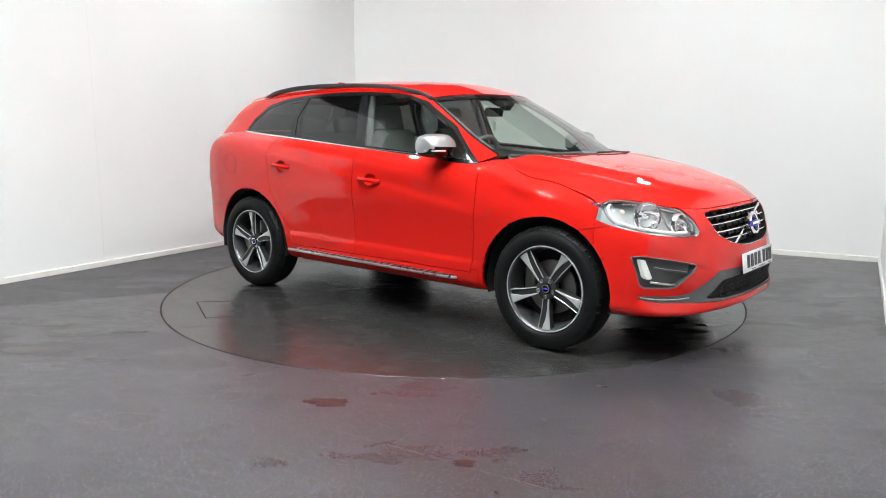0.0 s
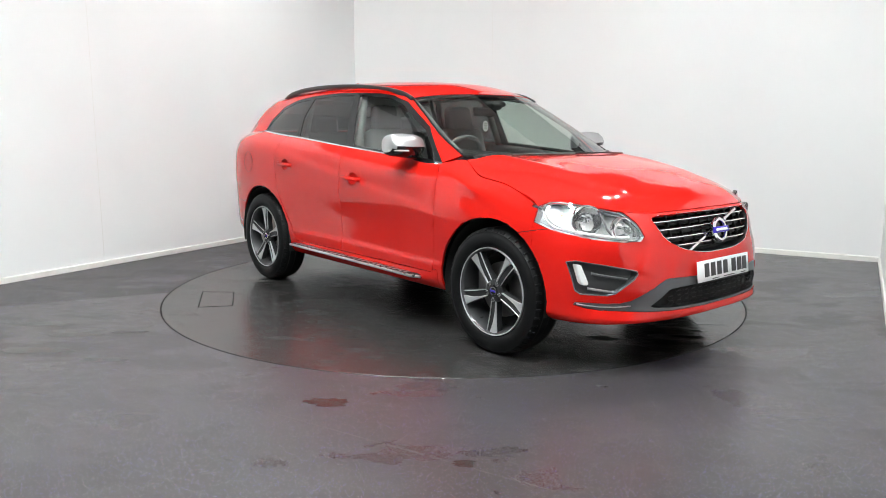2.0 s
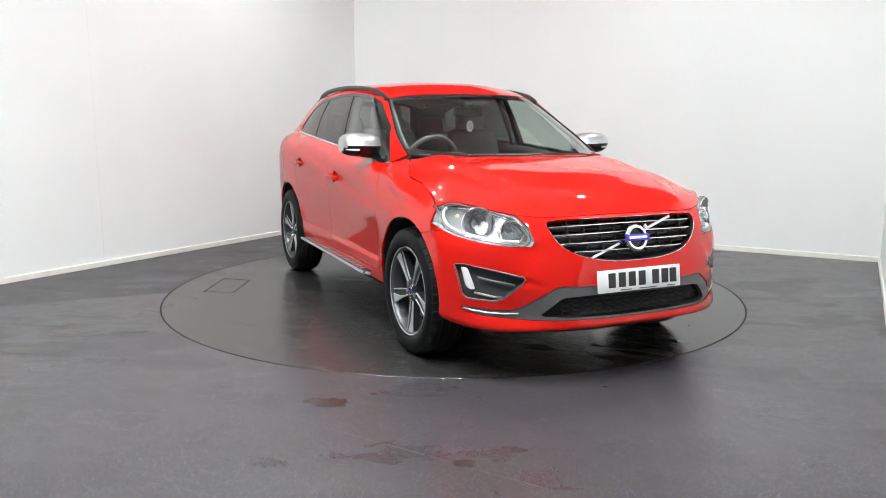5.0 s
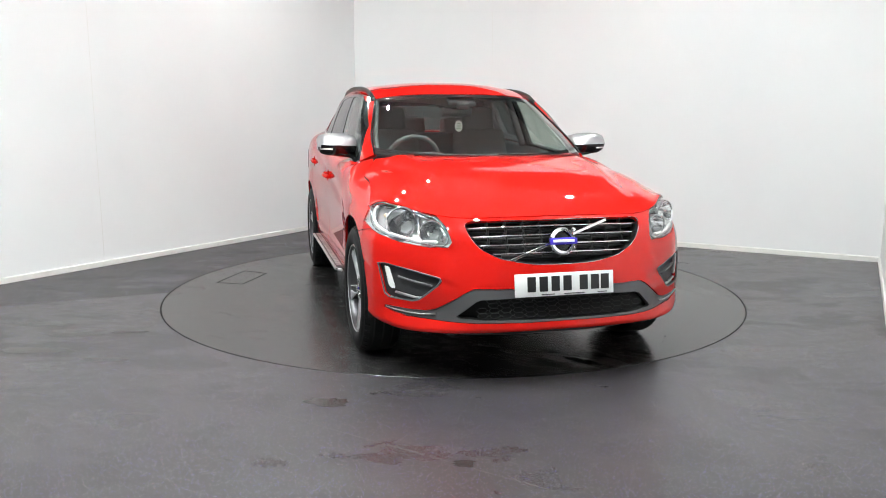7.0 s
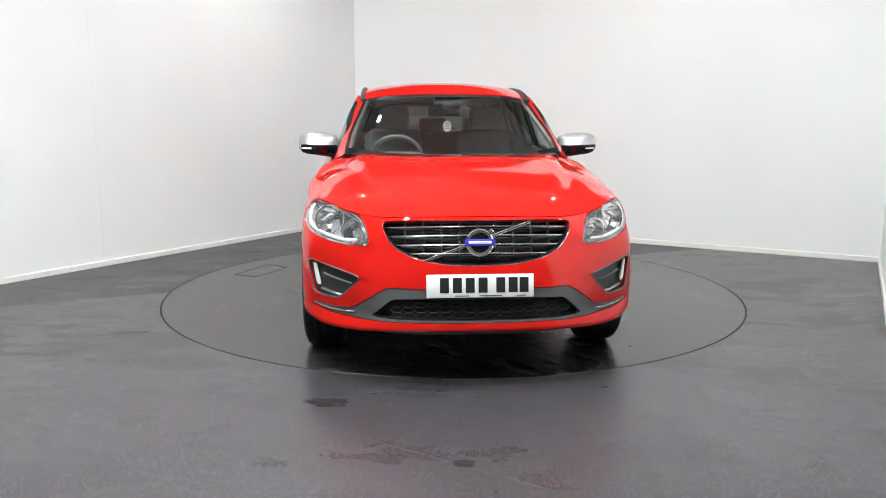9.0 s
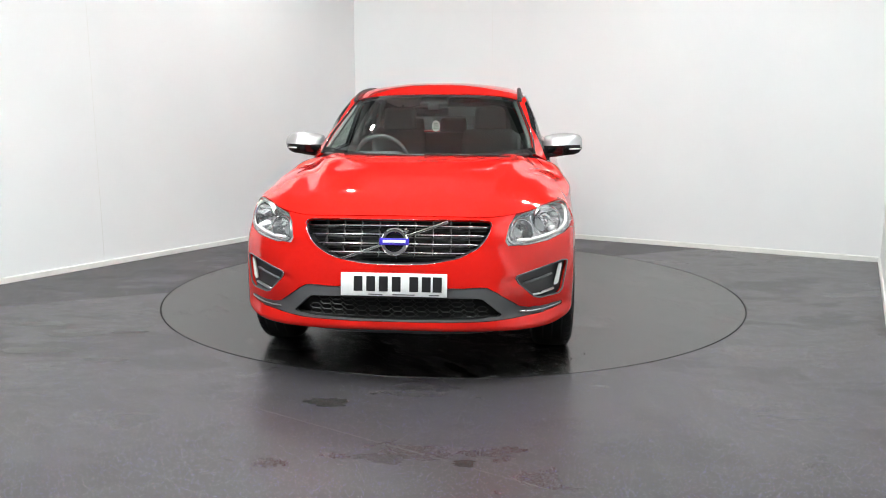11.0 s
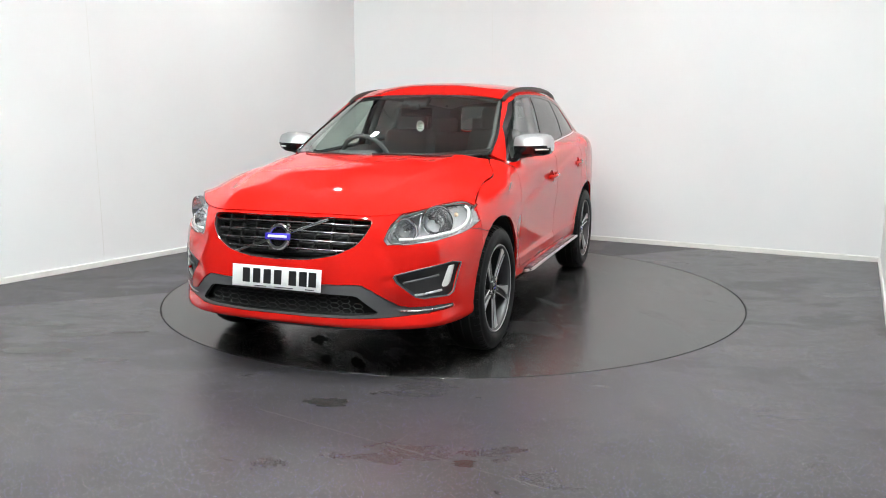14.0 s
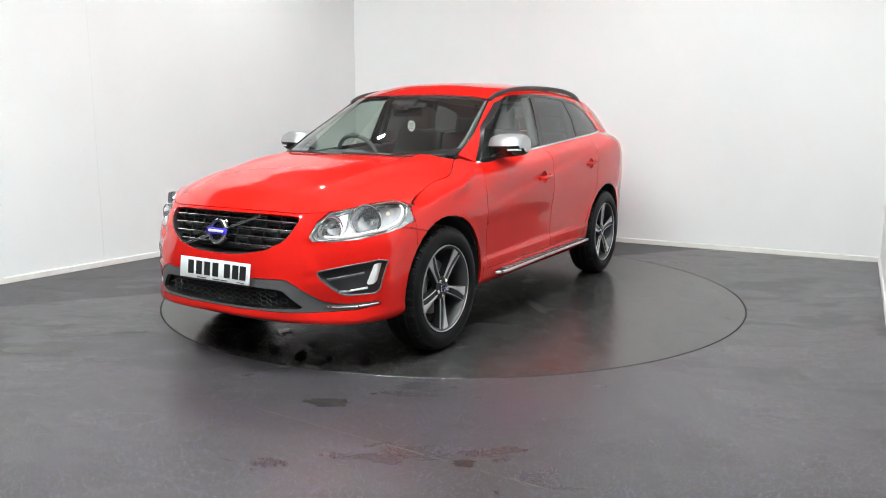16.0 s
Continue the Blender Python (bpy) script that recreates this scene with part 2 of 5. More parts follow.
# front bumper, from the wheel arch (first column) to the middle (last), bottom row first
FRONT = [
    [(1.70, .88, .300), (1.86, .845, .282), (1.95, .78, .272), (2.10, .60, .276), (2.19, .45, .284), (2.235, .25, .289), (2.24, 0, .291)],
    [(1.70, .912, .330), (1.885, .875, .312), (1.994, .80, .290), (2.152, .62, .288), (2.24, .46, .300), (2.287, .25, .308), (2.297, 0, .312)],
    [(1.70, .913, .385), (1.890, .877, .378), (1.984, .80, .370), (2.134, .62, .355), (2.238, .46, .352), (2.280, .25, .352), (2.288, 0, .352)],
    [(1.70, .919, .47), (1.893, .878, .47), (1.990, .80, .47), (2.145, .62, .465), (2.238, .46, .46), (2.276, .25, .46), (2.283, 0, .46)],
    [(1.70, .921, .60), (1.888, .876, .60), (1.985, .80, .59), (2.142, .62, .575), (2.222, .46, .57), (2.268, .25, .57), (2.276, 0, .57)],
    [(1.70, .915, .72), (1.862, .870, .72), (1.970, .79, .715), (2.116, .62, .70), (2.192, .46, .69), (2.246, .25, .69), (2.256, 0, .69)],
    [(1.70, .902, .81), (1.815, .850, .81), (1.920, .775, .805), (2.070, .62, .79), (2.160, .473, .785), (2.208, .25, .785), (2.220, 0, .785)],
    [(1.70, .872, .878), (1.75, .835, .906), (1.85, .765, .903), (2.00, .64, .868), (2.10, .50, .851), (2.163, .25, .855), (2.178, 0, .858)],
]
# side of the lower body, from the bumper to the middle of the tail, sill first
SIDE_X = (1.70, 1.387, 1.05, 0.95, 0.79, 0.4, -0.19, -1.04, -1.387, -1.66, -1.9, -2.08, -2.20, -2.265, -2.285)
SIDE_TOP = ((.872, .872), (.805, .987), (.727, 1.073), (.712, 1.097), (.800, 1.068), (.803, 1.098), (.800, 1.140), (.780, 1.202), (.764, 1.224), (.735, 1.246), (.73, 1.235), (.68, 1.215), (.57, 1.20), (.35, 1.19), (0, 1.185))
TAIL = (1, 1, 1, 1, 1, 1, 1, 1, 1, .993, .965, .905, .75, .45, 0)


def side_net():
    rows = []
    for k, (z, y, flare) in enumerate(((.285, .850, .0), (.325, .884, .0), (.400, .893, .022), (.50, .899, .032), (.66, .904, .032), (.85, .913, .016))):
        row = [FRONT[k][0]]
        for x, w in list(zip(SIDE_X, TAIL))[1:]:
            f = flare * (math.exp(-((x - 1.387) / .42)**2) + math.exp(-((x + 1.387) / .42)**2))
            f -= .010 * math.exp(-((z - .62) / .2)**2) * math.exp(-((x + .1) / .8)**2)
            top = np.interp(x, SIDE_X[::-1], [t[1] for t in SIDE_TOP][::-1])
            lift = .0 if x > -1.7 else (-1.7 - x) * .22 * (1 - (z - .285))
            zz = min(z, top - .20) if x > 1.0 else z
            row.append((x, (y + f) * w, zz + lift))
        rows.append(row)
    near = [FRONT[6][0]]
    for x, t, w in list(zip(SIDE_X, SIDE_TOP, TAIL))[1:]:
        near.append((x, (t[0] * .28 + .912 * .72) * w, t[1] - .06))
    rows.append(near)
    rows.append([FRONT[7][0]] + [(x, t[0], t[1]) for x, t in list(zip(SIDE_X, SIDE_TOP))[1:]])
    return rows


# bonnet, from the middle (first column) outwards, front row first
BONNET = [
    [(2.178, 0, .858), (2.163, .25, .855), (2.10, .50, .851), (2.00, .64, .868), (1.85, .765, .903), (1.75, .835, .906), (1.70, .872, .878)],
    [(2.09, 0, .925), (2.07, .25, .922), (2.03, .46, .912), (1.945, .60, .915), (1.81, .735, .925), (1.72, .81, .918), (1.66, .862, .902)],
    [(1.85, 0, 1.000), (1.83, .25, .999), (1.79, .45, .992), (1.73, .59, .990), (1.64, .70, .987), (1.565, .78, .970), (1.50, .834, .952)],
    [(1.50, 0, 1.062), (1.48, .25, 1.061), (1.44, .43, 1.058), (1.40, .56, 1.062), (1.35, .645, 1.056), (1.31, .715, 1.043), (1.27, .775, 1.024)],
    [(1.20, 0, 1.098), (1.18, .25, 1.098), (1.13, .42, 1.100), (1.07, .54, 1.106), (1.01, .615, 1.107), (.975, .662, 1.104), (.95, .705, 1.098)],
]
# windscreen, from the middle outwards, bottom row first
SCREEN = [
    [(1.225, 0, 1.085), (1.20, .25, 1.087), (1.13, .45, 1.095), (1.01, .61, 1.109), (.905, .706, 1.121)],
    [(.98, 0, 1.225), (.96, .24, 1.226), (.90, .43, 1.232), (.80, .59, 1.234), (.685, .690, 1.235)],
    [(.71, 0, 1.370), (.69, .23, 1.371), (.635, .42, 1.373), (.55, .555, 1.373), (.452, .637, 1.370)],
    [(.425, 0, 1.520), (.41, .22, 1.519), (.365, .40, 1.512), (.31, .51, 1.501), (.250, .588, 1.486)],
]
# roof, from the middle outwards, front row first
ROOF = [
    [(.425, 0, 1.520), (.41, .22, 1.519), (.365, .40, 1.512), (.31, .51, 1.501), (.250, .588, 1.486)],
    [(.15, 0, 1.582), (.14, .22, 1.580), (.10, .40, 1.570), (.06, .53, 1.556), (.02, .622, 1.534)],
    [(-.35, 0, 1.622), (-.35, .22, 1.619), (-.35, .40, 1.608), (-.35, .54, 1.592), (-.35, .640, 1.560)],
    [(-.95, 0, 1.625), (-.95, .22, 1.622), (-.95, .40, 1.610), (-.95, .53, 1.592), (-.95, .632, 1.552)],
    [(-1.45, 0, 1.600), (-1.45, .22, 1.596), (-1.45, .38, 1.584), (-1.45, .51, 1.566), (-1.45, .610, 1.518)],
    [(-1.92, 0, 1.560), (-1.91, .22, 1.556), (-1.89, .36, 1.545), (-1.86, .46, 1.527), (-1.81, .555, 1.490)],
]
# side of the cabin, from the windscreen pillar backwards, belt first
CABIN = [
    [(.905, .706, 1.121), (.79, .800, 1.068), (.4, .803, 1.098), (-.19, .800, 1.140), (-1.04, .780, 1.202), (-1.387, .764, 1.224), (-1.66, .735, 1.246), (-1.90, .73, 1.235), (-2.08, .68, 1.215)],
    [(.685, .690, 1.235), (.59, .745, 1.230), (.30, .755, 1.250), (-.21, .758, 1.270), (-1.02, .738, 1.320), (-1.36, .722, 1.325), (-1.62, .695, 1.335), (-1.82, .67, 1.338), (-1.98, .64, 1.330)],
    [(.452, .637, 1.370), (.39, .698, 1.375), (.20, .706, 1.395), (-.23, .710, 1.415), (-1.00, .695, 1.435), (-1.33, .680, 1.425), (-1.56, .648, 1.42), (-1.74, .625, 1.425), (-1.90, .60, 1.418)],
    [(.250, .588, 1.486), (.19, .632, 1.502), (.02, .648, 1.522), (-.26, .655, 1.540), (-.97, .645, 1.540), (-1.27, .630, 1.525), (-1.47, .605, 1.509), (-1.66, .585, 1.503), (-1.81, .555, 1.490)],
]
# tailgate, from the middle outwards, top row first
TAILGATE = [
    [(-1.92, 0, 1.560), (-1.91, .22, 1.556), (-1.89, .36, 1.545), (-1.86, .46, 1.527), (-1.81, .555, 1.490)],
    [(-2.02, 0, 1.42), (-2.01, .22, 1.42), (-1.98, .38, 1.418), (-1.96, .50, 1.418), (-1.90, .60, 1.418)],
    [(-2.16, 0, 1.31), (-2.15, .24, 1.31), (-2.11, .40, 1.315), (-2.06, .54, 1.325), (-1.98, .64, 1.330)],
    [(-2.285, 0, 1.185), (-2.265, .35, 1.19), (-2.20, .57, 1.20), (-2.14, .63, 1.208), (-2.08, .68, 1.215)],
]


# ---- room ----
UP = Vector((0, 0, 1))
BACK_L, BACK_R = CORNER + ALONG_L * DEPTH, RIGHT + ALONG_R * DEPTH
THICK = 0.12


def prism(points, z0, z1):
    bm = bmesh.new()
    low = [bm.verts.new((p.x, p.y, z0)) for p in points]
    top = [bm.verts.new((p.x, p.y, z1)) for p in points]
    bm.faces.new(low[::-1])
    bm.faces.new(top)
    for i in range(len(points)):
        j = (i + 1) % len(points)
        bm.faces.new((low[i], low[j], top[j], top[i]))
    return bm


WHITE_TOP = 3.0      # the white lining ends here, dark hall above it


def wall(name, a, b, label, mat=WALL, z0=0.0, z1=TALL, start=True, end=True):
    """A wall from a to b; start and end mitre into the next wall, otherwise they butt."""
    out = (b - a).normalized().cross(UP) * -THICK
    d = (b - a).normalized() * THICK
    w = part(name, prism([a, b, b + out + d * end, a + out - d * start], z0, z1), mat, None, smooth=False)
    tagged(w, label, "wall", kind="structure")
    return w


def skirting(a, b):
    d = (b - a).normalized()
    inward = d.cross(UP)
    bm = bmesh.new()
    prof = [(0, 0.0), (0.016, 0.0), (0.016, 0.044), (0.012, 0.050), (0, 0.052)]
    ends = [[bm.verts.new(p + inward * (0.001 + o) + UP * z) for o, z in prof] for p in (a, b)]
    for i in range(len(prof) - 1):
        bm.faces.new((ends[0][i], ends[1][i], ends[1][i + 1], ends[0][i + 1]))
    s = part("baseboard", bm, SKIRTING, None, smooth=False)
    tagged(s, "white painted skirting board along the wall", "skirting", kind="structure")


CEIL = [CORNER, RIGHT, BACK_R, BACK_L]
END_L = CORNER + ALONG_L * 5.9      # the white side walls end here towards the hall
END_R = RIGHT + ALONG_R * 5.4
DARK = "charcoal wall of the hall above the white bay"
wall("wall_north", CORNER, RIGHT, "plain white painted wall behind the turntable", WALL, 0, WHITE_TOP)
wall("wall_north_upper", CORNER, RIGHT, DARK, CURTAIN, WHITE_TOP, TALL)
wall("wall_east", RIGHT, END_R, "plain white painted side wall", WALL, 0, WHITE_TOP, end=False)
wall("wall_east_upper", RIGHT, END_R, DARK, CURTAIN, WHITE_TOP, TALL, end=False)
wall("wall_east_hall", END_R, BACK_R, "plain charcoal painted hall wall", CURTAIN, start=False)
wall("wall_south", BACK_R, BACK_L, "plain charcoal painted wall behind the camera", CURTAIN)
wall("wall_west_hall", BACK_L, END_L, "plain charcoal painted hall wall", CURTAIN, end=False)
wall("wall_west", END_L, CORNER, "plain white painted side wall with faint joints", WALL, 0, WHITE_TOP, start=False)
wall("wall_west_upper", END_L, CORNER, DARK, CURTAIN, WHITE_TOP, TALL, start=False)
for a, b in zip(CEIL, CEIL[1:] + CEIL[:1]):
    skirting(a, b)

ceiling = part("ceiling", prism([CORNER, BACK_L, BACK_R, RIGHT], TALL, TALL + 0.1), CEILING, None, smooth=False)
tagged(ceiling, "plain white ceiling over the photo bay", "ceiling", kind="structure")


def joint(a, b, at, z0, z1):
    """A fine filled joint between two wall linings."""
    d = (b - a).normalized()
    p = a + d * at + d.cross(UP) * 0.0015
    j = part("trim", prism([p, p + d * 0.003, p + d * 0.003 - d.cross(UP) * 0.001, p - d.cross(UP) * 0.001], z0, z1), SKIRTING, None, smooth=False)
    tagged(j, "faint filled joint between wall linings", "joint", kind="structure")


joint(BACK_L, CORNER, DEPTH - 3.84, 0.1, WHITE_TOP)
joint(CORNER, RIGHT, 2.0, 0.1, WHITE_TOP)


def ring_sheet(outer, r, z, n=128):
    """A floor with a round hole: a ring of quads out to a square, then out to the walls."""
    bm = bmesh.new()
    inner = [bm.verts.new((r * math.cos(2 * math.pi * i / n), r * math.sin(2 * math.pi * i / n), z)) for i in range(n)]
    lip = [bm.verts.new((v.co.x, v.co.y, z - 0.05)) for v in inner]
    rim = []
    for i in range(n):
        d = Vector((math.cos(2 * math.pi * i / n), math.sin(2 * math.pi * i / n), 0))
        best = 99
        for a, b in zip(outer, outer[1:] + outer[:1]):
            e = b - a
            den = d.x * e.y - d.y * e.x
            if abs(den) > 1e-9:
                s = (a.x * e.y - a.y * e.x) / den
                u = (a.x * d.y - a.y * d.x) / den
                if s > 0 and -1e-6 <= u <= 1 + 1e-6:
                    best = min(best, s)
        rim.append(bm.verts.new(d * (best + 0.10) + UP * z))
    for i in range(n):
        j = (i + 1) % n
        bm.faces.new((inner[i], rim[i], rim[j], inner[j]))
        bm.faces.new((inner[i], inner[j], lip[j], lip[i]))
    return bm


def puddle(name, x, y, rx, ry, seed, mat, parent, label):
    """A thin patch with a ragged outline, a millimetre proud of what it lies on."""
    bm = bmesh.new()
    ring = []
    n = 36
    for k in range(n):
        a = 2 * math.pi * k / n
        r = 1 + 0.45 * noise.noise((1.6 * math.cos(a), 1.6 * math.sin(a), seed)) + 0.35 * noise.noise((5 * math.cos(a), 5 * math.sin(a), seed + 7.3))
        ring.append(bm.verts.new((x + rx * r * math.cos(a), y + ry * r * math.sin(a), 0.0012)))
    mid = bm.verts.new((x, y, 0.0014))
    for k in range(n):
        bm.faces.new((ring[k], ring[(k + 1) % n], mid))
    return part(name, bm, mat, parent, label, smooth=False)


floor = part("floor", ring_sheet(CEIL, DISC_R + 0.010, 0.0), FLOOR, None, smooth=False)
tagged(floor, "dark grey speckled safety vinyl with dried smears", "floor", kind="structure")


def weld(a, b, w):
    """A thin welded seam between two sheets of vinyl."""
    d = (b - a).normalized()
    o = d.cross(UP) * w
    n = 14
    for i in range(n):
        p, q = a + (b - a) * (i / n), a + (b - a) * ((i + 0.86 + 0.1 * math.sin(i * 2.1)) / n)
        part("weld_seam", prism([p - o, q - o * 0.7, q + o, p + o * 0.6], -0.001, 0.0008), WELD, floor, "pale worn weld seam", smooth=False)


weld(Vector((-0.892, -2.669, 0)), Vector((0.36, -3.43, 0)), 0.0035)
weld(Vector((-4.0, -1.06, 0)), Vector((-2.29, -0.293, 0)), 0.003)
for x, y, rx, ry, seed in ((-.60, -2.58, .11, .055, 1.4), (.05, -3.22, .045, .030, 3.1), (-2.75, -1.20, .24, .05, 4.4), (-2.35, -1.45, .20, .04, 5.5), (-2.95, -1.55, .18, .05, 6.8), (-2.05, -1.38, .12, .03, 7.7), (-2.45, -1.78, .22, .05, 8.3), (-1.95, -1.95, .13, .035, 9.6)):
    puddle("damp_stain", x, y, rx, ry, seed, WET, floor, "dark damp stain with a ragged edge")
pit = part("floor_pit", prism([Vector((2.4 * math.cos(a), 2.4 * math.sin(a), 0)) for a in np.linspace(0, 2 * math.pi, 48, endpoint=False)], -0.09, -0.051), SLOT, None, smooth=False)
tagged(pit, "dark pit under the turntable rim", "pit", kind="structure")


def turntable():
    """A flush revolving disc with a small hatch cut into its covering."""
    root = new("turntable")
    tagged(root, "large flush round grey vinyl car turntable in the floor", "turntable")
    bm = lathe([(0.0005, 0.0), (0.6, 0.0), (1.2, 0.0), (1.8, 0.0), (DISC_R - 0.002, 0.0), (DISC_R, -0.002), (DISC_R, -0.05)], 128, "z")
    part("deck", bm, DISC, root, "dark grey vinyl deck with a satin sheen", smooth=False)
    c = [Vector((-1.897, -0.560, 0)), Vector((-1.677, -1.030, 0)), Vector((-1.456, -0.940, 0)), Vector((-1.652, -0.520, 0))]
    for a, b in zip(c, c[1:] + c[:1]):
        d = (b - a).normalized()
        s = d.cross(UP) * 0.004
        part("hatch_joint", prism([a - s, b - s, b + s, a + s], -0.002, 0.0012), SLOT, root, "dark cut line of a hatch", smooth=False)
    a, b = Vector((-1.028, -0.634, 0)), Vector((-0.70, -0.535, 0))
    s = (b - a).normalized().cross(UP) * 0.002
    part("covering_joint", prism([a - s, b - s, b + s, a + s], -0.002, 0.001), SLOT, root, "thin joint in the vinyl", smooth=False)
    puddle("wet_patch", 1.165, -1.27, .085, .05, 4.2, WATER, root, "small dark wet patch")
    for x, y, rx, ry, seed in ((1.70, -1.14, .10, .035, 1.1), (1.58, -1.29, .075, .022, 2.7), (1.86, -.78, .09, .03, 3.9), (1.78, -.98, .06, .018, 5.2), (1.48, -1.08, .05, .016, 8.4), (-1.30, 1.42, .12, .05, 6.1)):
        puddle("wet_patch", x, y, rx, ry, seed, WATER, root, "small shining puddle of water")
    return root


TABLE = turntable()
# black ring laid in the gap, its colour stands for the shade there
gap_ring = part("turntable_gap", lathe([(DISC_R + 0.0005, -0.012), (DISC_R + 0.0095, -0.012), (DISC_R + 0.0095, -0.002)], 128, "z"), SLOT, None, smooth=False)
tagged(gap_ring, "black ring in the turntable gap, painted for its shade", "gap", kind="structure")


def grit(size):
    bm = bmesh.new()
    bmesh.ops.create_icosphere(bm, subdivisions=1, radius=size)
    for v in bm.verts:
        v.co = Vector((v.co.x * 1.3, v.co.y, v.co.z * 0.5)) * random.uniform(0.8, 1.2)
    return tagged(part("grit", bm, SLOT, None, smooth=False), "small dark piece of grit on the turntable", "grit", "grit on the turntable")


GRIT = [(grit(0.006), 1.905, -0.37), (grit(0.004), 1.935, -0.50), (grit(0.004), 1.62, -0.62)]


def ceiling_light(at, turn):
    root = new("ceiling_light")
    tagged(root, "small square white ceiling flood lamp, lit", "ceiling light", "ceiling lamps")
    bm = bmesh.new()
    for x, y, sx, sy in ((0, .075, .17, .02), (0, -.075, .17, .02), (.075, 0, .02, .13), (-.075, 0, .02, .13)):
        rbox(sx, sy, .02, (x, y, -.01), bevel=.002, segments=1, bm=bm)
    part("frame", bm, LAMP_FRAME, root, smooth=False)
    bm = bmesh.new()
    rbox(.125, .125, .008, (0, 0, -.008), bevel=.002, segments=1, bm=bm)
    part("diffuser", bm, LAMP_PANEL, root, "glowing white diffuser", smooth=False)
    root.matrix_basis = pose(*at, 0, 0, turn)
    return root


LAMP_TURN = math.degrees(math.atan2(RIGHT.y - CORNER.y, RIGHT.x - CORNER.x))
first = None
# (-1.7, 1.8) and (2.1, 0.4) are added fill lamps that brighten the back walls
for x, y in ((-1.7, 1.8), (-1.9, -2.2), (-0.5, -2.4), (0.9, -2.4), (2.1, 0.4), (-2.4, -3.6), (-1.1, -3.6), (0.2, -3.6), (-3.4, -5.0), (-2.3, -5.0), (-1.2, -5.0), (0.0, -5.0)):
    c = Vector((x, y, 0))
    if first is None:
        first = ceiling_light((c.x, c.y, TALL), LAMP_TURN)
    else:
        copy_thing(first, pose(c.x, c.y, TALL, 0, 0, LAMP_TURN))


# ---- car body: sheets, cuts and panels ----
def sheet(nets, both=True):
    """Weld nets (net, nu, nv) into one sheet, mirrored over the middle plane."""
    bm = bmesh.new()
    for net, nu, nv in nets:
        g = surface(net, nu, nv)
        for sy in ((1, -1) if both else (1,)):
            vs = [[bm.verts.new((p[0], p[1] * sy, p[2])) for p in row] for row in g]
            for a, b in zip(vs, vs[1:]):
                for i in range(len(a) - 1):
                    q = (a[i], a[i + 1], b[i + 1], b[i])
                    try:
                        bm.faces.new(q if sy > 0 else q[::-1])
                    except ValueError:
                        pass
    bmesh.ops.remove_doubles(bm, verts=bm.verts, dist=4e-4)
    bmesh.ops.dissolve_degenerate(bm, edges=bm.edges, dist=1e-5)
    bmesh.ops.recalc_face_normals(bm, faces=bm.faces)
    return bm


def cut(bm, poly, axes, keep=lambda c: True, closed=True):
    """Score the outline of a polygon, seen along the third axis, into the sheet."""
    ia, ib = axes
    n = len(poly)
    for k in range(n if closed else n - 1):
        p, q = poly[k], poly[(k + 1) % n]
        lo = (min(p[0], q[0]) - .012, min(p[1], q[1]) - .012)
        hi = (max(p[0], q[0]) + .012, max(p[1], q[1]) + .012)
        faces = []
        for f in bm.faces:
            a = [v.co[ia] for v in f.verts]
            b = [v.co[ib] for v in f.verts]
            if max(a) > lo[0] and min(a) < hi[0] and max(b) > lo[1] and min(b) < hi[1] and keep(f.calc_center_median()):
                faces.append(f)
        if not faces:
            continue
        geom = set(faces)
        for f in faces:
            geom.update(f.edges)
            geom.update(f.verts)
        co, no = [0, 0, 0], [0, 0, 0]
        co[ia], co[ib] = p
        no[ia], no[ib] = q[1] - p[1], p[0] - q[0]
        bmesh.ops.bisect_plane(bm, geom=list(geom), plane_co=co, plane_no=Vector(no).normalized(), dist=1e-5)


def inside(a, b, poly):
    hit = False
    for (x0, y0), (x1, y1) in zip(poly, poly[1:] + poly[:1]):
        if (y0 > b) != (y1 > b) and a < (x1 - x0) * (b - y0) / (y1 - y0) + x0:
            hit = not hit
    return hit


SOURCE = {}


def steady_normals(bm):
    """Vertex normals weighted by area, so that slivers left by the cuts do not tilt them."""
    out = {}
    for v in bm.verts:
        n = Vector()
        for f in v.link_faces:
            n += f.normal * f.calc_area()
        out[v] = n.normalized() if n.length > 1e-12 else v.normal.copy()
    return out


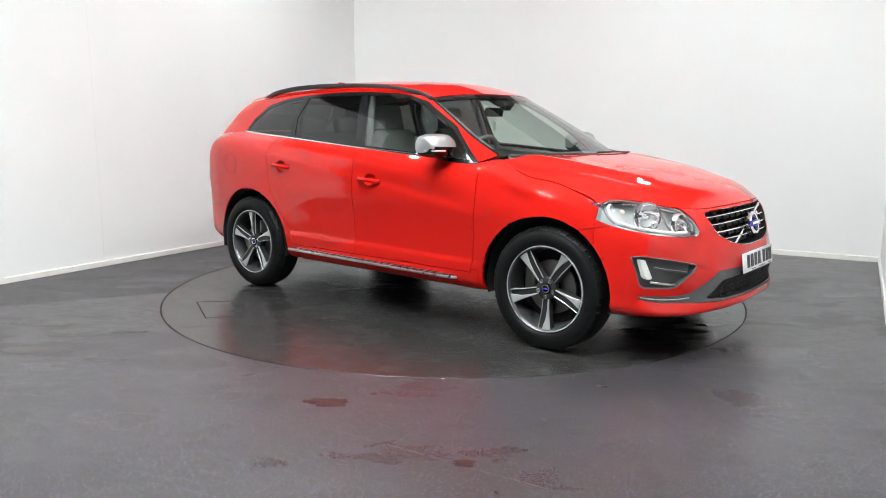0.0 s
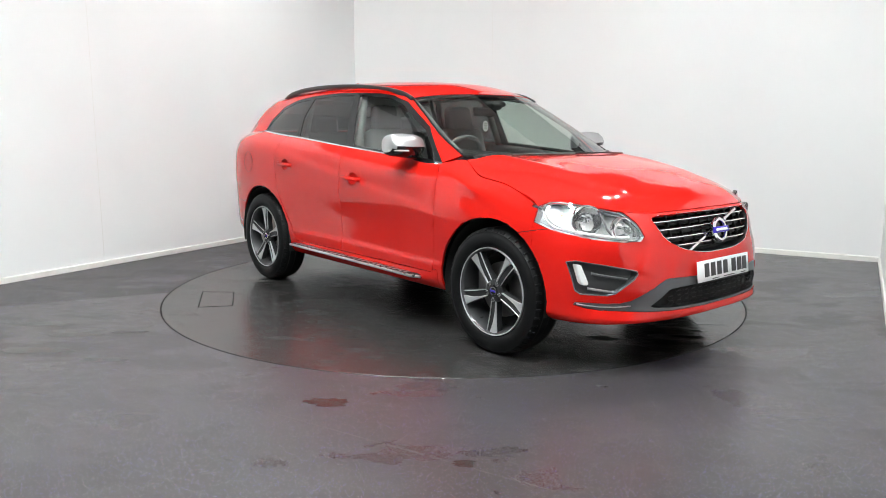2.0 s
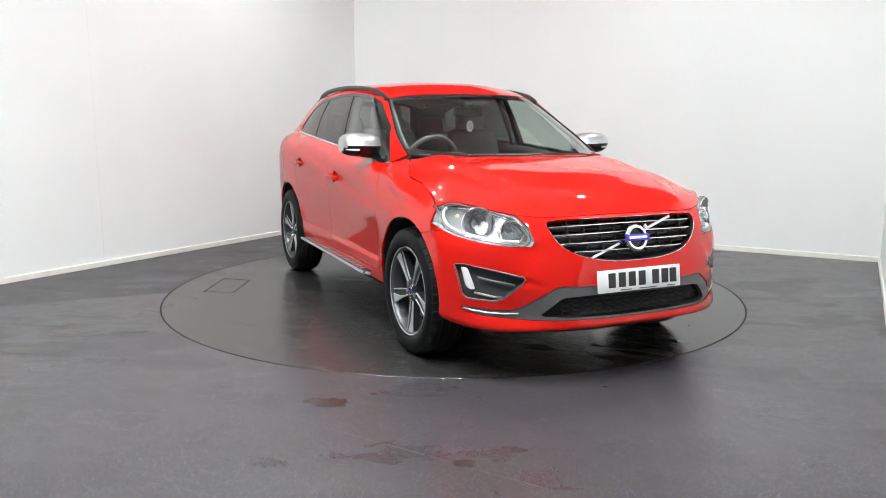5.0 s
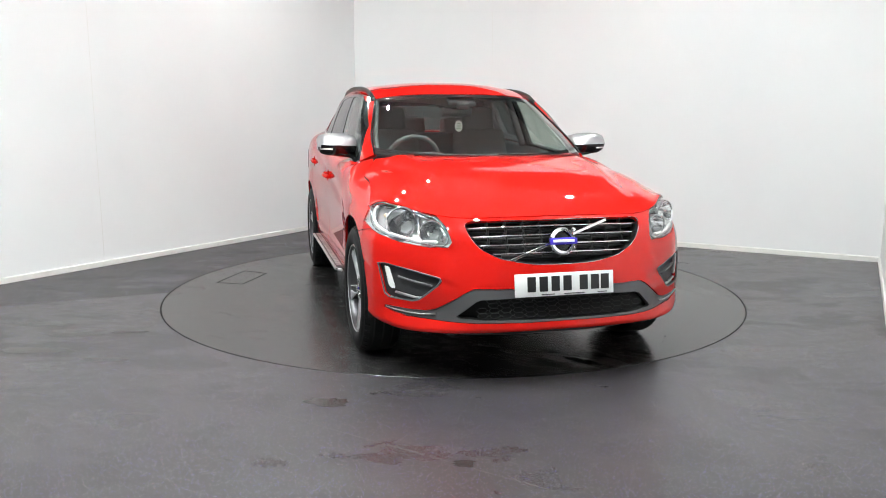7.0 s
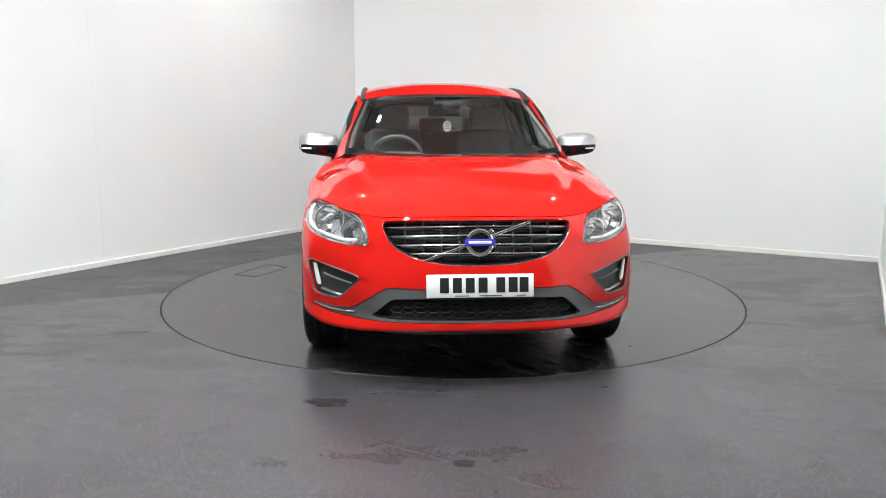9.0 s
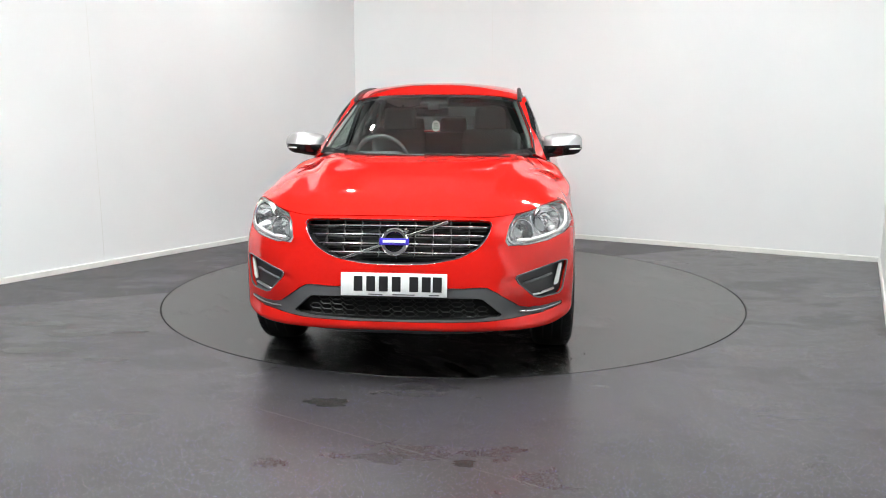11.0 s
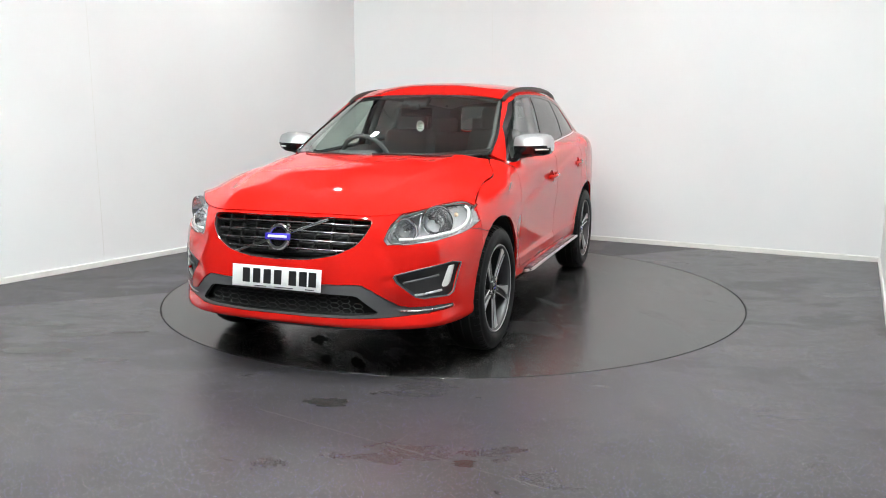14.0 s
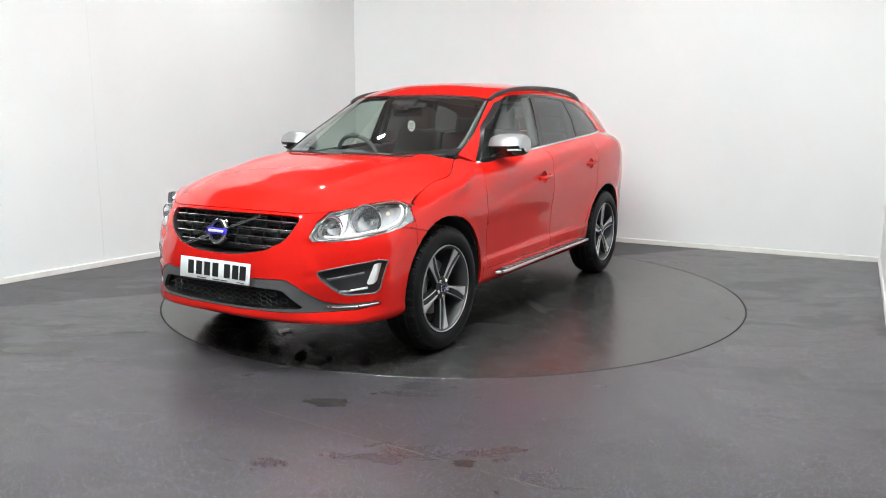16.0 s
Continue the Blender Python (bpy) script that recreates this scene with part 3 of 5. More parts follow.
def panel(name, src, pick, mat, parent, label="", gap=.0022, depth=.014, sink=0.0):
    """Lift the picked faces off a sheet as a panel with a gap round it and turned-in edges."""
    bm = bmesh.new()
    made = {}
    for f in src.faces:
        if not pick(f):
            continue
        vs = []
        for v in f.verts:
            if v not in made:
                made[v] = bm.verts.new(v.co)
            vs.append(made[v])
        bm.faces.new(vs)
    if not bm.faces:
        bm.free()
        return None
    bm.normal_update()
    steady = SOURCE.get(src)
    if steady is None:
        steady = SOURCE[src] = steady_normals(src)
    up = {v: steady[k] for k, v in made.items()}
    if gap:
        move = {}
        for e in bm.edges:
            if e.is_boundary:
                f = e.link_faces[0]
                i = [l.vert for l in f.loops]
                a, b = e.verts
                if i[(i.index(a) + 1) % len(i)] is not b:
                    a, b = b, a
                along = b.co - a.co
                inward = (up[a] + up[b]).cross(along)
                if inward.length > 1e-9:
                    inward.normalize()
                    for v in (a, b):
                        move.setdefault(v, []).append(inward * along.length)
        for v, ways in move.items():
            way = sum(ways, Vector())
            if way.length > 1e-9:
                v.co += way.normalized() * gap
    if sink:
        for v in bm.verts:
            v.co -= up[v] * sink
    if depth:
        rim = [e for e in bm.edges if e.is_boundary]
        norm = {v: up[v] for e in rim for v in e.verts}
        mid = {v: bm.verts.new(v.co - n * .0018) for v, n in norm.items()}
        low = {v: bm.verts.new(v.co - n * depth) for v, n in norm.items()}
        for e in rim:
            a, b = e.verts
            f = e.link_faces[0]
            i = [l.vert for l in f.loops]
            if i[(i.index(a) + 1) % len(i)] is not b:
                a, b = b, a
            bm.faces.new((b, a, mid[a], mid[b]))
            g = bm.faces.new((mid[b], mid[a], low[a], low[b]))
            for x in g.edges:
                if x.verts[0] in mid.values() and x.verts[1] in mid.values():
                    x.smooth = False
        for e in rim:
            e.smooth = False
    return part(name, bm, mat, parent, label, m="keep")


car = new("car")
tagged(car, "bright red compact SUV with dark privacy glass and twin-tone alloy wheels", "car")

HEAD = [(.872, .880), (.845, .915), (.771, .915), (.661, .880), (.590, .853), (.558, .805), (.541, .735), (.556, .711), (.65, .709), (.762, .724), (.849, .750), (.880, .768), (.905, .80)]
GRILLE = [(0, .841), (.25, .840), (.430, .835), (.466, .828), (.473, .815), (.460, .773), (.437, .735), (.405, .703), (.317, .660), (.168, .632), (0, .626)]
FOG = [(.866, .606), (.834, .612), (.72, .588), (.603, .560), (.596, .548), (.612, .520), (.690, .443), (.720, .433), (.820, .438), (.840, .458)]
TRIM = [(0, .508), (.20, .508), (.40, .514), (.455, .512), (.50, .486), (.618, .402), (.66, .390), (.74, .388), (.838, .394), (.842, .380), (.80, .366), (.745, .355), (.57, .346), (.40, .345), (.2, .345), (0, .345)]
INTAKE = [(0, .466), (.183, .466), (.415, .460), (.440, .452), (.530, .372), (.515, .364), (.39, .358), (0, .354)]
ARCH_R = 0.418


def arch(x, r=ARCH_R, back=0.0):
    a = [radians(-40 + 260 * i / 26) for i in range(27)]
    pts = [(x + (r if math.cos(t) > 0 else r + back) * math.cos(t), .372 + r * math.sin(t)) for t in a]
    return [(pts[0][0], .1)] + pts + [(pts[-1][0], .1)]


ARCH_F, ARCH_B = arch(1.387, back=.035), arch(-1.387, .425)
DOOR_F = [(.80, 1.068), (.878, 1.02), (.883, .90), (.868, .69), (.850, .45), (.838, .392), (-.215, .392), (-.212, .78), (-.205, 1.141), (.4, 1.10)]
DOOR_B = [(-.205, 1.141), (-.212, .78), (-.215, .392), (-.865, .392), (-.895, .43), (-.985, .585), (-1.07, .70), (-1.125, .80), (-1.155, 1.0), (-1.165, 1.21), (-1.04, 1.202)]
CUPS = {"f": (-.035, .930), "r": (-.985, .990)}


def oval(x, z, rx, rz, n=24):
    return [(x + rx * math.cos(2 * math.pi * k / n), z + rz * math.sin(2 * math.pi * k / n)) for k in range(n)]


CUP_F, CUP_R = oval(*CUPS["f"], .052, .040), oval(*CUPS["r"], .052, .040)
SEAM = [(1.50, .700), (1.62, .735), (1.72, .757), (1.83, .772)]


def both(poly):
    return poly + [(-a, b) for a, b in poly[::-1] if abs(a) > 1e-6]


lower = sheet([(FRONT, 56, 48), (side_net(), 150, 72)])
fore = lambda c: c.x > 1.6
for poly in (GRILLE, TRIM, INTAKE):
    cut(lower, both(poly), (1, 2), fore)
for s in (1, -1):
    for poly in (HEAD, FOG):
        cut(lower, [(a * s, b) for a, b in poly], (1, 2), lambda c: c.x > 1.6 and c.y * s > .3)
for s in (1, -1):
    on = lambda c: c.y * s > .5
    cut(lower, ARCH_F, (0, 2), on)
    cut(lower, ARCH_B, (0, 2), on)
    cut(lower, DOOR_F, (0, 2), on)
    cut(lower, DOOR_B, (0, 2), on)
    cut(lower, SEAM, (0, 2), on, closed=False)
    cut(lower, CUP_F, (0, 2), on)
    cut(lower, CUP_R, (0, 2), on)
cut(lower, [(-1.50, .64), (-2.4, .64)], (0, 2), closed=False)
bmesh.ops.remove_doubles(lower, verts=lower.verts, dist=.0022)


def ease(u):
    u = max(0.0, min(1.0, u))
    return u * u * (3 - 2 * u)


def press(x, z):
    """How far the door skins are pressed in: hollow above a crease over the sill, full along the shoulder."""
    on = ease((.98 - x) / .12) * ease((x + 1.02) / .12)
    crease = .452 + .02 * (.8 - x) / 1.7
    hollow = .011 * ease((z - crease) / .02) * (1 - ease((z - crease - .03) / .33))
    line = .946 - .16 * x
    full = .009 * math.exp(-((z - line) / (.060 if z > line else .030))**2) * ease((1.05 - x) / .35) * ease((x + 1.75) / .4)
    return hollow * on - full


def shoulder(x):
    return .060 * math.exp(-((x - 1.19) / .17)**2)


for v in lower.verts:
    x, y, z = v.co
    if x > 1.7 and .42 < abs(y) < .86:
        d = abs(y) - np.interp(z, (.50, .56, .66, .72), (.47, .575, .52, .50))
        v.co.x -= .011 * ease(d / .04) * (1 - ease((d - .05) / .20)) * ease((z - .50) / .05) * ease((.735 - z) / .05)
for v in lower.verts:
    if abs(v.co.y) > .6:
        rim = np.interp(v.co.x, SIDE_X[::-1], [p[1] for p in SIDE_TOP][::-1])
        k = shoulder(v.co.x) * ease(1 - (rim - v.co.z) / .16)
        v.co.y += math.copysign(k, v.co.y)
        v.co.z -= .55 * k
        v.co.y -= math.copysign(press(v.co.x, v.co.z), v.co.y)
lower.normal_update()

GRILLE2, TRIM2, INTAKE2 = both(GRILLE), both(TRIM), both(INTAKE)


def region(f):
    """Which panel of the lower body a face of the sheet belongs to."""
    c = f.calc_center_median()
    x, y, z = c
    s = "l" if y > 0 else "r"
    if abs(y) > .45 and (inside(x, z, ARCH_F) or inside(x, z, ARCH_B)):
        return "open"
    if x > 1.6:
        if inside(abs(y), z, HEAD):
            return "head_" + s
        if inside(abs(y), z, FOG):
            return "fog_" + s
        if inside(y, z, GRILLE2):
            return "grille"
        if inside(y, z, INTAKE2):
            return "intake"
        if inside(y, z, TRIM2):
            return "trim"
    line = np.interp(x, [p[0] for p in SEAM], [p[1] for p in SEAM])
    if x > 1.387 and (z < line or x > 1.83):
        return "bumper"
    if x > .80 and not inside(x, z, DOOR_F) and (z > .41 or x > .9):
        return "wing_" + s
    if inside(x, z, CUP_F):
        return "cupf_" + s
    if inside(x, z, CUP_R):
        return "cupr_" + s
    if inside(x, z, DOOR_F):
        return "fdoor_" + s
    if inside(x, z, DOOR_B):
        return "rdoor_" + s
    if x > -1.15 and z < .66:
        return "sill_" + s
    if z < .64 and x < -1.387:
        return "tail_bumper"
    if x > 0:
        return "wing_" + s
    return "tail" if x < -2.15 and abs(y) < .62 else "quarter_" + s


kinds = {f: region(f) for f in lower.faces}


def of(*names):
    return lambda f: kinds[f] in names


bumper = panel("front_bumper", lower, of("bumper"), RED, car, "red front bumper with a low lip", depth=.022)
panel("lower_trim", lower, of("trim"), GREY_TRIM, bumper, "satin grey trim under the number plate", gap=.001, depth=.02, sink=.004)
for s in "lr":
    panel("front_wing", lower, of("wing_" + s), RED, car)
    panel("quarter_panel", lower, of("quarter_" + s), RED, car)
    panel("sill", lower, of("sill_" + s), RED, car)
DOORS = {}
for s in "lr":
    DOORS["f" + s] = panel("front_door", lower, of("fdoor_" + s), RED, car, gap=.003)
    DOORS["r" + s] = panel("rear_door", lower, of("rdoor_" + s), RED, car, gap=.003)
panel("rear_bumper", lower, of("tail_bumper"), RED, car)
panel("tailgate", lower, of("tail"), RED, car)

# near-black sheet behind the skin, put in for the shade inside panel gaps
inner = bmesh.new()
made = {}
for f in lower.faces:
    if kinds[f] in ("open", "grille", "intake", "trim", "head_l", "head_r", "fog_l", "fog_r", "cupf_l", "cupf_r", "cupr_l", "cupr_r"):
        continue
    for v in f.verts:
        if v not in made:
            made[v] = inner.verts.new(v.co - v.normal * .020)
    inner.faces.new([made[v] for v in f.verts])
part("inner_body", inner, SLOT, car, "near-black sheet behind the skin for the shade in the panel gaps")

# bonnet
hood = sheet([(BONNET, 90, 56)])
for v in hood.verts:
    # raised centre with a soft crease on both flanks that fades towards the nose
    w = .44 + .20 * max(0, min(1, (2.15 - v.co.x) / 1.0))
    k = max(0, min(1, (2.12 - v.co.x) / .40)) * max(0, min(1, (v.co.x - .95) / .1))
    v.co.z += .017 * k / (1 + math.exp((abs(v.co.y) - w) / .014))
    out = shoulder(v.co.x) * ease((abs(v.co.y) - .52) / .20)
    v.co.y += math.copysign(out, v.co.y)
    v.co.z -= .55 * out
    v.co.z -= .008 * k * math.exp(-((abs(v.co.y) - w - .055) / .05)**2)
hood.normal_update()
bonnet = panel("bonnet", hood, lambda f: True, RED, car, "red bonnet with a raised centre", gap=.003, depth=.02)
under = bmesh.new()
g = surface(BONNET, 20, 20)
for s in (1, -1):
    vs = [[under.verts.new((p[0] * .985, p[1] * s * .985, p[2] - .03)) for p in row] for row in g]
    for a, b in zip(vs, vs[1:]):
        for i in range(len(a) - 1):
            under.faces.new((a[i], a[i + 1], b[i + 1], b[i]))
part("engine_cover", under, SLOT, car, "dark engine bay cover")

# windscreen, roof, tailgate glass
glass = sheet([(SCREEN, 40, 30)])
screen_pane = panel("windscreen", glass, lambda f: True, SCREEN_GLASS, car, "clear laminated windscreen, faintly green", gap=.004, depth=0, sink=.002)



def border_low(y):
    return 1.085 + .035 + .04 * (abs(y) / .69)**2


def border_top(y):
    return 1.505 - .028 * (abs(y) / .6)**2


spread = [-.72 + .06 * k for k in range(25)]
cut(glass, [(y, border_low(y)) for y in spread], (1, 2), closed=False)
cut(glass, [(y, border_top(y)) for y in spread], (1, 2), closed=False)
glass.normal_update()
band = bmesh.new()
made = {}
for f in glass.faces:
    c = f.calc_center_median()
    if c.z < border_low(c.y) or c.z > border_top(c.y):
        for v in f.verts:
            if v not in made:
                made[v] = band.verts.new(v.co - v.normal * .004)
        band.faces.new([made[v] for v in f.verts])
part("screen_border", band, GLOSS_BLACK, screen_pane, "black printed border of the windscreen")

top = sheet([(ROOF, 36, 60)])
for v in top.verts:
    v.co.z += .016 * max(0, 1 - (v.co.y / .56)**2) * max(0, min(1, (.40 - v.co.x) / .25)) * max(0, min(1, (v.co.x + 1.9) / .5))
top.normal_update()
roof = panel("roof", top, lambda f: True, RED, car, gap=.001, depth=.02)
lining = bmesh.new()
made = {}
for f in top.faces:
    for v in f.verts:
        if v not in made:
            made[v] = lining.verts.new(v.co - v.normal * .035)
    lining.faces.new([made[v] for v in f.verts])
part("headliner", lining, HEADLINER, roof, "pale grey cloth roof lining")
rear = sheet([(TAILGATE, 30, 24)])
REAR_GLASS = [(.52, 1.245), (.56, 1.26), (.46, 1.485), (.40, 1.50), (0, 1.515), (0, 1.235)]
cut(rear, both(REAR_GLASS[:4]), (1, 2))
box = both(REAR_GLASS[:4])
rear.normal_update()
in_glass = lambda f: inside(f.calc_center_median().y, f.calc_center_median().z, box)
panel("rear_window", rear, in_glass, DARK_GLASS, car, "dark tinted rear window", gap=.002, depth=0)
panel("tailgate_frame", rear, lambda f: not in_glass(f), RED, car)
bm = bmesh.new()
made = {}
for f in rear.faces:
    if not in_glass(f):
        for v in f.verts:
            if v not in made:
                made[v] = bm.verts.new(v.co - v.normal * .024)
        bm.faces.new([made[v] for v in f.verts])
part("tailgate_lining", bm, CABIN_GREY, car, "dark inner lining of the tailgate")

# cabin sides
WIN_F = [(.735, 1.090), (.700, 1.142), (.553, 1.277), (.260, 1.446), (.11, 1.486), (-.03, 1.503), (-.278, 1.518), (-.195, 1.160), (.4, 1.114)]
WIN_B = [(-.292, 1.158), (-.345, 1.519), (-.573, 1.520), (-.925, 1.506), (-1.000, 1.352), (-.985, 1.215)]
WIN_Q = [(-1.040, 1.222), (-1.055, 1.352), (-.995, 1.500), (-1.22, 1.480), (-1.445, 1.428), (-1.565, 1.338), (-1.628, 1.262)]
DLO = [(.815, 1.06), (.812, 1.072), (.566, 1.292), (.268, 1.462), (.125, 1.506), (-.02, 1.524), (-.29, 1.537), (-.573, 1.540), (-.97, 1.526), (-1.23, 1.500), (-1.465, 1.447), (-1.592, 1.350), (-1.652, 1.246), (-1.04, 1.19), (-.19, 1.13), (.4, 1.08), (.7, 1.06)]
cabin = sheet([(CABIN, 150, 40)])
for s in (1, -1):
    on = lambda c: c.y * s > 0
    for poly in (WIN_F, WIN_B, WIN_Q, DLO):
        cut(cabin, poly, (0, 2), on)
bmesh.ops.remove_doubles(cabin, verts=cabin.verts, dist=.0018)
cabin.normal_update()


def cabin_region(f):
    x, y, z = f.calc_center_median()
    s = "l" if y > 0 else "r"
    for name, poly in (("wf_", WIN_F), ("wb_", WIN_B), ("wq_", WIN_Q), ("frame_", DLO)):
        if inside(x, z, poly):
            return name + s
    return "pillar_" + s


ck = {f: cabin_region(f) for f in cabin.faces}


def cof(name):
    return lambda f: ck[f] == name


for s in "lr":
    panel("roof_side", cabin, cof("pillar_" + s), RED, car, "red windscreen pillar and roof side", gap=0, depth=.02)
    fr = panel("window_frame", cabin, cof("frame_" + s), GLOSS_BLACK, car, "black window surround", gap=.0005, depth=.02, sink=.002)
    for key, mat, lab in (("wf_", SIDE_GLASS, "clear green-tinted front door glass"), ("wb_", DARK_GLASS, "dark privacy glass of the rear door"), ("wq_", DARK_GLASS, "dark privacy glass of the rear quarter")):
        panel("side_window", cabin, cof(key + s), mat, car, lab, gap=.0005, depth=0, sink=.005)
    y = 1 if s == "l" else -1
    bm = bmesh.new()
    made = {}
    for f in cabin.faces:
        if ck[f] in ("pillar_" + s, "frame_" + s):
            for v in f.verts:
                if v not in made:
                    made[v] = bm.verts.new(v.co - v.normal * .012)
            bm.faces.new([made[v] for v in f.verts])
    part("pillar_lining", bm, CABIN_GREY, car, "dark inner lining of the cabin side")
    # bright strip along the belt
    line = [(p[0], p[1] * y, p[2]) for p in hermite([(.815, .795, 1.064), (.4, .806, 1.099), (-.19, .803, 1.141), (-1.04, .783, 1.203), (-1.387, .767, 1.225), (-1.652, .738, 1.246)], 60)]
    part("belt_strip", tube(line, .0095, 8), CHROME, car, "chrome strip under the side windows")
    # roof rail
    rail = hermite([(.275, .604, 1.474), (.20, .604, 1.506), (.03, .603, 1.543), (-.25, .601, 1.575), (-.55, .597, 1.590), (-1.0, .590, 1.592), (-1.30, .578, 1.576), (-1.50, .562, 1.548), (-1.60, .548, 1.520), (-1.66, .54, 1.49)], 60)
    part("roof_rail", tube([(p[0], p[1] * y, p[2]) for p in rail], .0165, 10, flat=1.1), BLACK, car, "matt black roof rail")


# ---- car: front details ----
def front_x(y, z):
    """How far forward the front of the car lies at a height and a distance from the middle."""
    d = (FRONT_GRID[:, 1] - abs(y))**2 + (FRONT_GRID[:, 2] - z)**2
    k = np.argsort(d)[:4]
    w = 1 / (d[k] + 1e-6)
    return float(w @ FRONT_GRID[k, 0] / w.sum())


FRONT_GRID = surface(FRONT, 120, 120).reshape(-1, 3)


def backing(name, pick, mat, parent, shift, label=""):
    """A recessed floor behind an opening of the front."""
    bm = bmesh.new()
    made = {}
    for f in lower.faces:
        if pick(f):
            for v in f.verts:
                if v not in made:
                    made[v] = bm.verts.new(v.co - Vector((shift, 0, 0)) - v.normal * .01)
            bm.faces.new([made[v] for v in f.verts])
    rim = [e for e in bm.edges if e.is_boundary]
    back = {v: k for k, v in made.items()}
    out = {}
    for e in rim:
        for v in e.verts:
            if v not in out:
                out[v] = bm.verts.new(back[v].co - back[v].normal * .006)
    for e in rim:
        a, b = e.verts
        bm.faces.new((a, b, out[b], out[a]))
        e.smooth = False
    return part(name, bm, mat, parent, label)


# grille
grille = backing("grille", of("grille"), SLOT, car, .075, "black grille with chrome bars")


def grille_half(z):
    ys = [p[0] for p in GRILLE]
    zs = [p[1] for p in GRILLE]
    best = 0
    for i in range(len(GRILLE) - 1):
        if (zs[i] - z) * (zs[i + 1] - z) <= 0 and zs[i] != zs[i + 1]:
            best = max(best, ys[i] + (ys[i + 1] - ys[i]) * (z - zs[i]) / (zs[i + 1] - zs[i]))
    return best


outline = both(GRILLE)
ring = hermite([(front_x(y, z) - .004, y, z) for y, z in outline + outline[:1]], 120)[:-1]
part("grille_surround", tube(ring, .0024, 8, closed=True), CHROME, grille, "slim chrome surround")
for z0 in (.806, .765, .722, .680):
    w = grille_half(z0) - .010
    ys = np.linspace(-w, w, 25)
    bm = tube([(front_x(y, z0) - .020, y, z0 + .004 - .010 * (y / .46)**2) for y in ys], .0082, 8, flat=.55)
    part("grille_bar", bm, CHROME, grille, "chrome crossbar")
for y in (-.36, -.27, -.18, -.09, 0, .09, .18, .27, .36):
    lo = .645 + .055 * (abs(y) / .36)**2
    bm = bmesh.new()
    rbox(.035, .007, .835 - lo, (front_x(y, .74) - .055, y, (.835 + lo) / 2), (0, -22, 0), bevel=.002, segments=1, bm=bm)
    part("grille_rib", bm, BLACK, grille, "matt black upright rib", smooth=False)
for k, z0 in enumerate((.826, .786, .744, .701, .660)):
    w = max(.05, grille_half(z0) - .02)
    bm = tube([(front_x(y, z0) - .052, y, z0) for y in np.linspace(-w, w, 13)], .012, 6, flat=.8)
    part("grille_vane", bm, BLACK, grille, "black vane behind the chrome bars")
# diagonal bar and round badge
p0, p1 = Vector((2.226, -.280, .644)), Vector((2.176, .258, .832))
d = (p1 - p0).normalized()
bm = bmesh.new()
rbox((p1 - p0).length, .010, .015, (0, 0, 0), bevel=.003, segments=2, bm=bm)
xa = d
ya = Vector((1, 0, .25)).cross(xa).normalized()
za = xa.cross(ya)
rot = Matrix((xa, za * -1, ya)).transposed().to_4x4()
mid = (p0 + p1) / 2
bmesh.ops.transform(bm, matrix=Matrix.Translation(mid + Vector((.020, 0, 0))) @ rot, verts=bm.verts)
part("diagonal_bar", bm, CHROME, grille, "chrome diagonal bar")
badge = lathe([(.046, -.006), (.046, .006), (.050, .012), (.062, .013), (.069, .006), (.069, -.006)], 48, "x")
BADGE_AT = pose(2.252, 0.0, .738, 0, -14, 0)
bmesh.ops.transform(badge, matrix=BADGE_AT, verts=badge.verts)
badge = part("badge", badge, CHROME, grille, "round chrome badge with a blue band")
bm = bmesh.new()
rbox(.012, .146, .034, (.012, 0, 0), bevel=.003, segments=2, bm=bm)
bmesh.ops.transform(bm, matrix=BADGE_AT, verts=bm.verts)
part("badge_band", bm, BLUE, badge, "blue enamel band")
bm = bmesh.new()
rbox(.003, .112, .013, (.0185, 0, 0), bevel=.001, segments=1, bm=bm)
bmesh.ops.transform(bm, matrix=BADGE_AT, verts=bm.verts)
part("badge_mark", bm, BADGE_WHITE, badge, "pale mark on the blue band")
bm = lathe([(.0005, -.004), (.046, -.004)], 32, "x")
bmesh.ops.transform(bm, matrix=BADGE_AT, verts=bm.verts)
part("badge_field", bm, GLOSS_BLACK, badge, "black centre of the badge")
bm = bmesh.new()
rbox(.010, .020, .020, (.010, .057, .055), (45, 0, 0), bevel=.002, segments=1, bm=bm)
bmesh.ops.transform(bm, matrix=BADGE_AT, verts=bm.verts)
part("badge_tip", bm, CHROME, badge)

# lower intake with a honeycomb of small cells
intake = backing("lower_grille", of("intake"), SLOT, bumper, .05, "black honeycomb lower grille")
row = 0
for z in (.378, .404, .430, .452):
    half = .50 - .99 * max(0, z - .372)
    row += 1
    for y in np.arange(-half, half + .01, .060) + (.030 if row % 2 else 0):
        if abs(y) + .03 < half:
            x = front_x(y, z) - .022
            pts = [(x, y + .0285 * math.cos(radians(60 * k)), z + .0145 * math.sin(radians(60 * k))) for k in range(6)]
            part("honeycomb_cell", tube(pts, .0028, 4, closed=True), BLACK, intake, smooth=False)
# red lip under the intake is part of the bumper; black spoiler below
bm = bmesh.new()
lipcurve = [(p[0] - .09, p[1] * .97, .272) for p in hermite([(1.78, .80, .26), (1.95, .74, .25), (2.10, .58, .245), (2.19, .44, .245), (2.235, .25, .245), (2.24, 0, .245)], 24)]
full = lipcurve + [(a, -b, c) for a, b, c in lipcurve[::-1][1:]]
tube(full, .022, 8, bm=bm, flat=1.1)
part("air_dam", bm, BLACK, bumper, "black rubber air dam")

